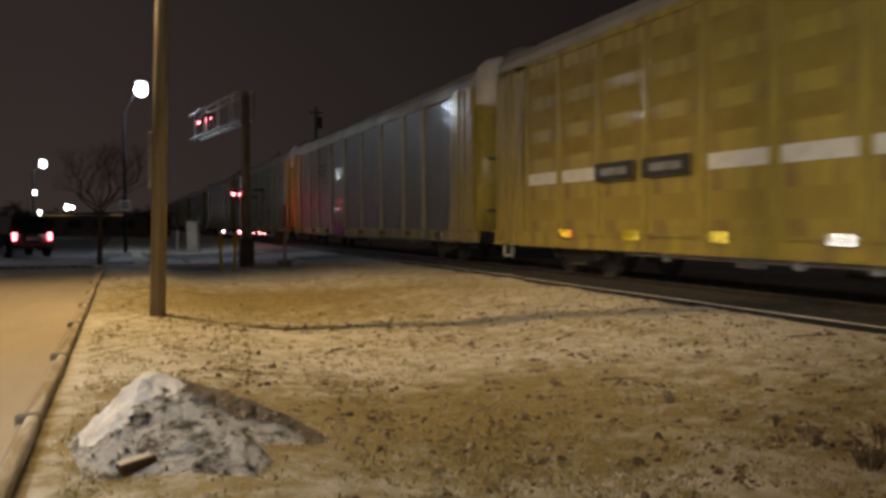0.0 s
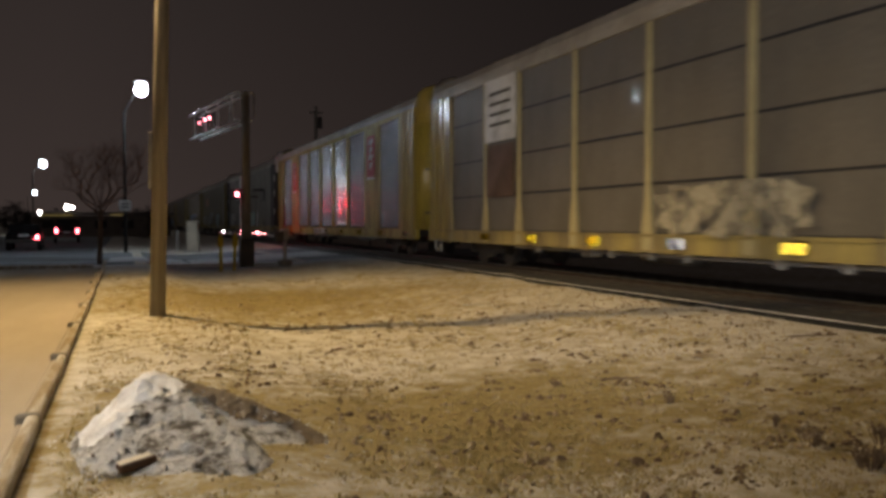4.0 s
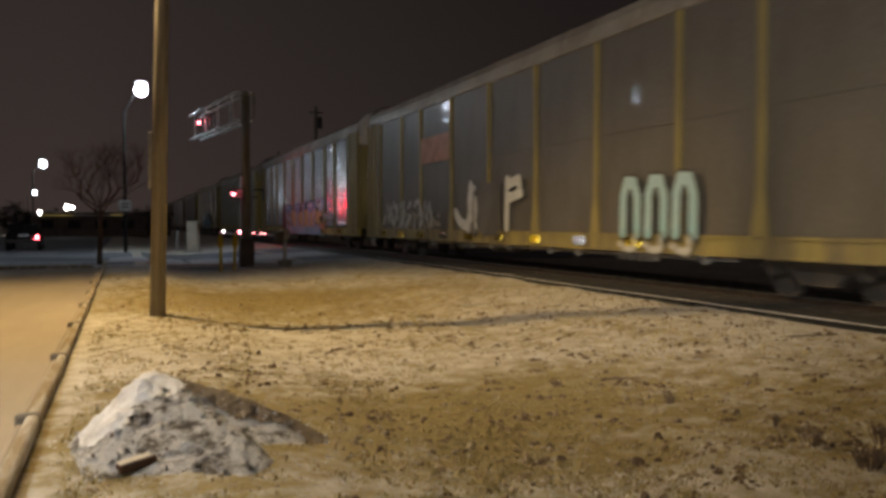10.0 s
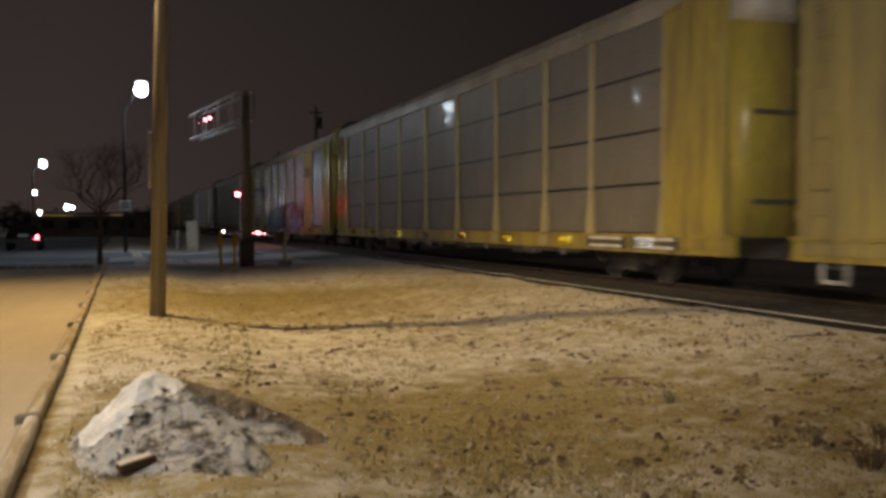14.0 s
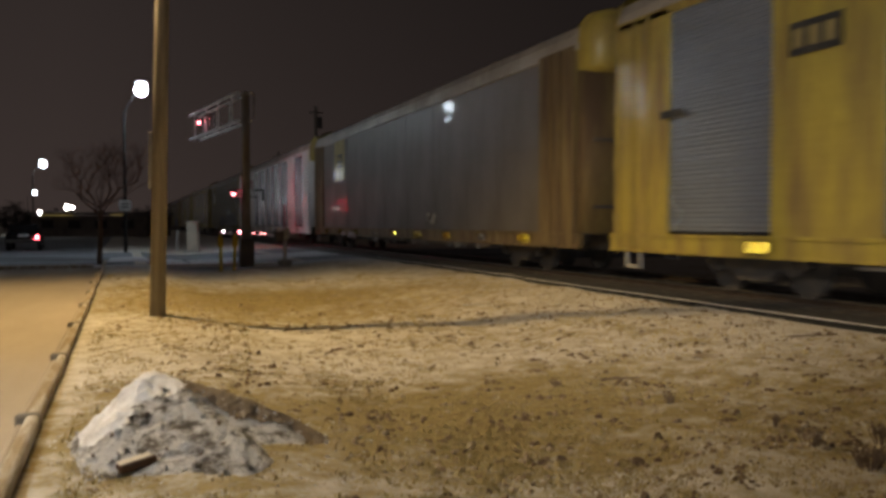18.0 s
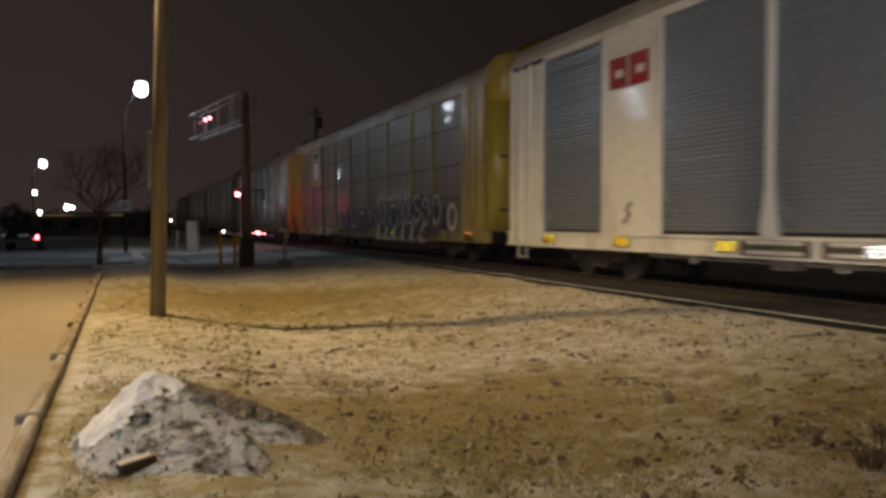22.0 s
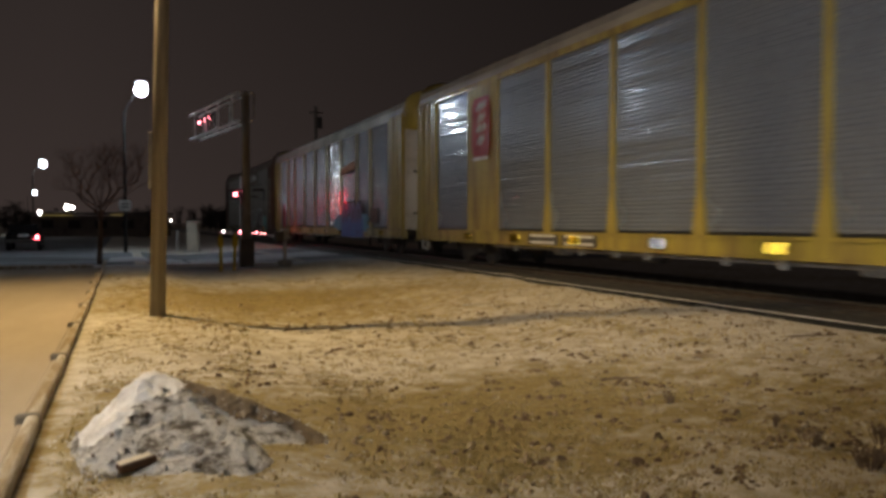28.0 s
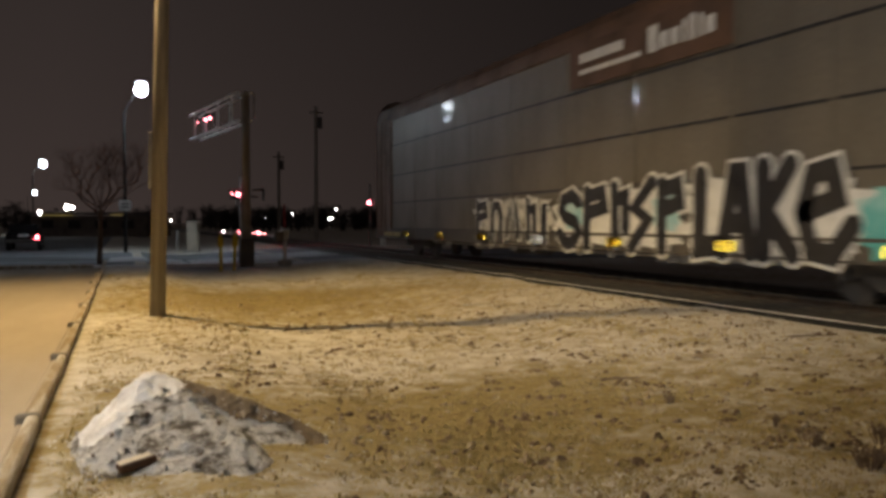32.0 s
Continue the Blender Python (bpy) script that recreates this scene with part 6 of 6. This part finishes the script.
x, y = spot(342, 46.5)
cab = thing("signal_cabinet", "tall beige signal cabinet on a concrete pad", "cabinet", pose(x, y, lerp_table(SLOPE, x), 0, 0, -15))
part("body", boxes((-0.32, 0.32, -0.3, 0.3, 0.1, 1.72), bevel=0.03), BEIGE, cab)
part("lid", boxes((-0.36, 0.36, -0.34, 0.34, 1.72, 1.78), bevel=0.015), BEIGE, cab)
part("pad", boxes((-0.45, 0.45, -0.4, 0.4, -0.05, 0.1), bevel=0.02), CONCRETE, cab)
part("door_leaf", boxes((-0.27, 0.27, -0.325, -0.302, 0.2, 1.66), bevel=0.008), BEIGE, cab)
for px_, d, h in ((314, 47, 1.1),):
    x, y = spot(px_, d)
    bo = thing("bollard", "grey steel bollard beside the street", "bollard", pose(x, y, 0))
    bm = bmesh.new()
    tube(bm, (0, 0, 0), (0, 0, h), 0.09, seg=10)
    part("post", bm, CONCRETE, bo)
    bm = bmesh.new()
    tube(bm, (0, 0, h), (0, 0, h + 0.06), 0.09, 0.03, seg=10)
    part("cap", bm, CONCRETE, bo)


# ---- street lamps ----
def led_lamp(foot, head, height, sign=False, lens=0.32):
    p = thing("street_lamp", "tall steel street lamp with cold white light", "street lamp", pose(foot[0], foot[1], 0), "white street lamps")
    bm = bmesh.new()
    tube(bm, (0, 0, 0), (0, 0, height - 1.1), 0.10, 0.07, seg=12)
    part("pole", bm, RUBBERBLACK, p)
    dx, dy = head[0] - foot[0], head[1] - foot[1]
    bm = bmesh.new()
    tube(bm, (0, 0, height - 1.15), (dx * 0.5, dy * 0.5, height - 0.35), 0.045, seg=8)
    tube(bm, (dx * 0.5, dy * 0.5, height - 0.35), (dx, dy, height + lens + 0.1), 0.04, seg=8)
    part("arm", bm, RUBBERBLACK, p)
    bm = bmesh.new()
    bmesh.ops.create_uvsphere(bm, u_segments=16, v_segments=8, radius=0.42, matrix=Matrix.Translation((dx, dy, height + lens + 0.12)) @ Matrix.Diagonal((0.9, 0.7, 0.25, 1)))
    part("housing", bm, STEEL, p, smooth=True)
    bm = bmesh.new()
    bmesh.ops.create_uvsphere(bm, u_segments=16, v_segments=8, radius=lens, matrix=Matrix.Translation((dx, dy, height + 0.05)))
    part("lens", bm, ICEWIDE if sign else ICE, p, "glowing white globe lens", True)
    if sign:
        plate = part("sign_plate", boxes((-0.32, 0.32, -0.012, 0.012, -0.28, 0.28), bevel=0.01), SIGNWHITE, p, "white street sign with dark bars", at=pose(0, -0.12, 2.45, 0, 0, -TURN))
        for z, w in ((0.1, 0.4), (-0.06, 0.46)):
            part("sign_bar", boxes((-w / 2, w / 2, -0.018, -0.012, z - 0.04, z + 0.04)), DARKSTEEL, plate)
    return p


led_lamp(spot(222, 43), LED_XY, LED_Z - 0.05, True, 0.31)
# added post that carries the unseen lamp for the heap
led_lamp(place(-7.0, 2.8), place(-5.6, 3.0), 5.8, lens=0.22)
# post added behind the camera for the train's unseen floodlight
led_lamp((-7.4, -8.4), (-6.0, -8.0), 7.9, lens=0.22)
led_lamp((-9.6, 39.7), (-8.2, 39.7), 8.95, lens=0.2)
led_lamp((STREET_LAMPS[1][0] - 1.2, STREET_LAMPS[1][1]), STREET_LAMPS[1][:2], 8.9, lens=0.42)
led_lamp((STREET_LAMPS[2][0] - 1.5, STREET_LAMPS[2][1]), STREET_LAMPS[2][:2], 8.9, lens=0.5)


def far_light(px_, py_, d, r, mat=FARLIGHT):
    x, y = spot(px_, d)
    z = 1.55 + (395 - py_) / 1450 * d
    f = thing("distant_lamp", "small distant lamp on a thin dark pole", "lamp", pose(x, y, 0), "distant lamps")
    bm = bmesh.new()
    tube(bm, (0, 0, 0), (0, 0, z), 0.08, seg=6)
    part("pole", bm, DARKSTEEL, f)
    bm = bmesh.new()
    bmesh.ops.create_uvsphere(bm, u_segments=10, v_segments=6, radius=r, matrix=Matrix.Translation((0, 0, z)))
    part("globe", bm, mat, f, "glowing white globe")


for row in ((382, 377, 240, 0.36), (468, 383, 240, 0.52), (585, 387, 240, 0.52), (595, 370, 240, 0.35), (556, 393, 240, 0.30), (517, 379, 240, 0.33), (303, 390, 240, 0.26),
            (71, 378, 230, 0.75), (48, 400, 110, 0.26), (55, 404, 110, 0.30), (62, 404, 110, 0.26), (52, 411, 110, 0.18)):
    far_light(*row)


# ---- bare tree, far poles, woods ----
def branch(bm, a, way, length, r, level, rng):
    b = a + way * length
    tube(bm, a, b, r, r * 0.68, seg=7 if level < 2 else 4, caps=False)
    if level >= 6:
        return
    for k in range(rng.randint(2, 3) if level < 4 else 3):
        axis = Vector((rng.gauss(0, 1), rng.gauss(0, 1), rng.gauss(0, 0.5))).normalized()
        w = (way * 0.75 + axis * 0.62 + Vector((0, 0, 0.18))).normalized()
        branch(bm, a + way * length * rng.uniform(0.7, 1.0), w, length * rng.uniform(0.66, 0.88), r * 0.6, level + 1, rng)


def bare_tree(x, y, height, seed, label):
    t = thing("bare_tree", label, "tree", pose(x, y, lerp_table(SLOPE, x)))
    rng = random.Random(seed)
    bm = bmesh.new()
    trunk_top = Vector((0.05, 0.0, height * 0.40))
    tube(bm, (0, 0, -0.1), trunk_top, 0.105, 0.08, seg=10)
    part("trunk", bm, BARK, t, smooth=True)
    for k in range(7):
        a = k * 0.9 + rng.uniform(-0.3, 0.3)
        bm = bmesh.new()
        w = Vector((math.cos(a) * 0.75, math.sin(a) * 0.75, rng.uniform(0.5, 1.1))).normalized()
        branch(bm, trunk_top - Vector((0, 0, 0.25 * (k % 3))), w, height * 0.20, 0.036, 1, rng)
        part("limb", bm, TWIG, t)
    return t


x, y = spot(176, 30.6)
bare_tree(x, y, 5.2, 3, "bare reddish winter tree beside the street")


def far_pole(px_, py_, d):
    x, y = spot(px_, d)
    h = 1.55 + (395 - py_) / 1450 * d
    p = thing("utility_pole", "dark distant utility pole with crossarm", "utility pole", pose(x, y, 0))
    bm = bmesh.new()
    tube(bm, (0, 0, 0), (0, 0, h), 0.19, 0.13, seg=10)
    part("pole", bm, POLEWOOD, p)
    part("crossarm", boxes((-0.6, 0.6, -0.06, 0.06, h - 0.6, h - 0.46), bevel=0.01), POLEWOOD, p)
    bm = bmesh.new()
    tube(bm, (0.3, 0, h - 1.9), (0.3, 0, h - 0.9), 0.26, seg=12)
    part("transformer", bm, DARKSTEEL, p, "dark round transformer")


far_pole(560, 190, 72)
far_pole(494, 270, 90)

rng = random.Random(77)
bm = bmesh.new()
for k in range(560):
    d = rng.uniform(150, 330)
    px_ = rng.uniform(285, 800)
    if k > 420:
        d, px_ = rng.uniform(120, 260), rng.uniform(-60, 285)
    x, y = spot(px_, d)
    if 6 < x < 17 or -14 < x < 0:
        continue
    h = (5.0 + 2.5 * noise.noise((px_ * 0.02, 0, 0))) * d / 200 * rng.uniform(0.7, 1.1)
    tube(bm, (x, y, 0), (x, y, h), 0.16, 0.03, seg=4, caps=False)
    for j in range(26):
        z = h * rng.uniform(0.12, 0.95)
        a, w = rng.uniform(0, 6.28), h * 0.30 * rng.uniform(0.4, 1.0)
        tube(bm, (x, y, z), (x + math.cos(a) * w, y + math.sin(a) * w, z + w * rng.uniform(-0.1, 0.6)), 0.13, 0.03, seg=3, caps=False)
tagged(new("far_woods", mesh_of("far_woods", bm, WOODS)), "dark line of distant bare trees", "woods", kind="stuff")


# ---- building and vehicles down the road ----
bxx, byy = spot(158, 92)
hall = thing("low_building", "long low dark building with lit fascia", "building", pose(bxx, byy, 0, 0, 0, -TURN))
part("wall", boxes((-6.5, 6.5, 0, 8, 0, 2.35)), BRICK, hall)
part("roof", boxes((-6.9, 6.9, -0.5, 8.4, 2.5, 2.75), bevel=0.03), DARKSTEEL, hall)
part("fascia", boxes((-5.2, -1.6, -0.53, -0.47, 2.34, 2.48)), EAVE, hall, "dim yellow fascia glowing in place of lamplight")
part("fascia", boxes((2.6, 4.0, -0.53, -0.47, 2.40, 2.54)), EAVE, hall, "dim yellow fascia glowing in place of lamplight")
for k in range(4):
    win = part("window", boxes((-5.4 + 3 * k, -3.9 + 3 * k, -0.06, 0.02, 0.9, 1.95), bevel=0.02), DARKSTEEL, hall)
    part("pane", boxes((-5.3 + 3 * k, -4.0 + 3 * k, -0.075, -0.062, 1.0, 1.85)), GLASS, win)
for xx, r in ((-2.15, 0.30), (-1.55, 0.18)):
    bm = bmesh.new()
    bmesh.ops.create_uvsphere(bm, u_segments=10, v_segments=6, radius=r, matrix=Matrix.Translation((xx, -0.6, 3.3)))
    part("flood_lamp", bm, FARLIGHT, hall, "glowing white floodlight")
part("lamp_bracket", boxes((-2.2, -1.5, -0.62, -0.3, 2.7, 3.1)), DARKSTEEL, hall)


def vehicle(label, width, height, length, lens=0.76, only_right=False):
    v = thing("car", label, "car", pose(0, 0, 0))
    w, s = width / 2, height / 1.75
    bm = bmesh.new()
    prof = [(-length / 2, 0.42), (-length / 2 - 0.03, 0.75), (-length / 2 + 0.05, 1.05 * s), (length * 0.12, 1.08 * s), (length * 0.44, 0.98 * s), (length / 2, 0.72), (length / 2, 0.40)]
    prism(bm, prof, width)
    for q in bm.verts:
        q.co.x -= w
    soften(bm, 0.06, 2)
    part("body", bm, CARPAINT, v, smooth=True)
    bm = bmesh.new()
    rows = []
    for yy, zz, ww in ((-length / 2 + 0.06, 1.03 * s, w - 0.04), (-length / 2 + 0.42, height, w - 0.2), (length * 0.04, height, w - 0.2), (length * 0.24, 1.05 * s, w - 0.05)):
        rows.append((bm.verts.new((-ww, yy, zz)), bm.verts.new((ww, yy, zz))))
    for i in range(3):
        bm.faces.new((rows[i][0], rows[i][1], rows[i + 1][1], rows[i + 1][0]))
    bm.faces.new([r[0] for r in rows][::-1])
    bm.faces.new([r[1] for r in rows])
    bm.faces.new((rows[0][0], rows[3][0], rows[3][1], rows[0][1]))
    part("cabin_glass", bm, GLASS, v)
    part("roof_panel", boxes((-w + 0.22, w - 0.22, -length / 2 + 0.45, length * 0.03, height, height + 0.04), bevel=0.015), CARPAINT, v)
    part("bumper", boxes((-w + 0.05, w - 0.05, -length / 2 - 0.12, -length / 2, 0.42, 0.62), bevel=0.03), DARKSTEEL, v)
    part("plate", boxes((-0.26, 0.26, -length / 2 - 0.06, -length / 2 - 0.035, 0.76, 0.90), bevel=0.005), SIGNWHITE, v, "pale plate")
    for sx in (-1, 1):
        if not only_right or sx == 1:
            part("tail_light", boxes((sx * (w - 0.20) - 0.09, sx * (w - 0.20) + 0.09, -length / 2 - 0.05, -length / 2 + 0.05, lens, lens + 0.34), bevel=0.02), TAILGLOW, v, "glowing red tail light")
        for yy in (-length * 0.32, length * 0.32):
            bm = bmesh.new()
            tube(bm, (sx * (w - 0.22), yy, 0.36), (sx * w, yy, 0.36), 0.36, seg=18)
            wheel = part("wheel", bm, TYRE, v)
            bm = bmesh.new()
            tube(bm, (sx * (w - 0.01), yy, 0.36), (sx * (w + 0.012), yy, 0.36), 0.21, seg=14)
            part("rim", bm, STEEL, wheel)
    return v


LEAVING = vehicle("black car driving away with red tail lights", 1.85, 1.8, 4.6)
waiting = vehicle("dark car standing with lit red tail light", 1.8, 1.45, 4.5, 0.5, True)
x, y = spot(46, 48)
waiting.matrix_basis = pose(x, y, 0.015, 0, 0, 2)


def motions():
    """Everything that moves: the train, the car driving away, the turning signal drums."""
    for k, car in enumerate(TRAIN):
        y0 = FRONT_Y + CAR_PITCH * k
        walk(car, [(t, pose(TRACK_X, y0 - SPEED * t + lag, RAIL_Z)) for t, lag in LAG])
    rows = []
    for t, lat, d, turn in ((0.0, -19.7, 38.0, 20), (1.0, -21.4, 44.0, 10), (2.0, -23.8, 51.0, 4), (3.0, -26.5, 57.5, 3), (4.5, -31.0, 67.6, 4), (6.0, -35.8, 78.0, 8), (7.0, -39.4, 85.0, 12), (8.0, -43.8, 92.5, 14),
                            (9.0, -48.0, 100.0, 14), (10.0, -52.6, 108.0, 14), (12.0, -62.0, 120.0, 20), (14.0, -74.0, 133.0, 24), (16.0, -80.0, 139.0, 24), (32.0, -80.0, 139.0, 24)):
        x, y = place(lat, d)
        rows.append((t, pose(x, y, 0.02, 0, 0, turn)))
    walk(LEAVING, rows)
    period = 1.616
    step = period / 6
    for d, at, phase, toward in DRUMS:
        face = -90 - TURN if toward == "camera" else 20
        rows = []
        k = 0
        while k * step < 32.0 + step:
            t = min(k * step, 32.0)
            turn = face + 360 * ((t - 13.1) / period + phase)
            rows.append((t, pose(*at, 0, 0, turn)))
            if t >= 32.0:
                break
            k += 1
        walk(d, rows)


motions()
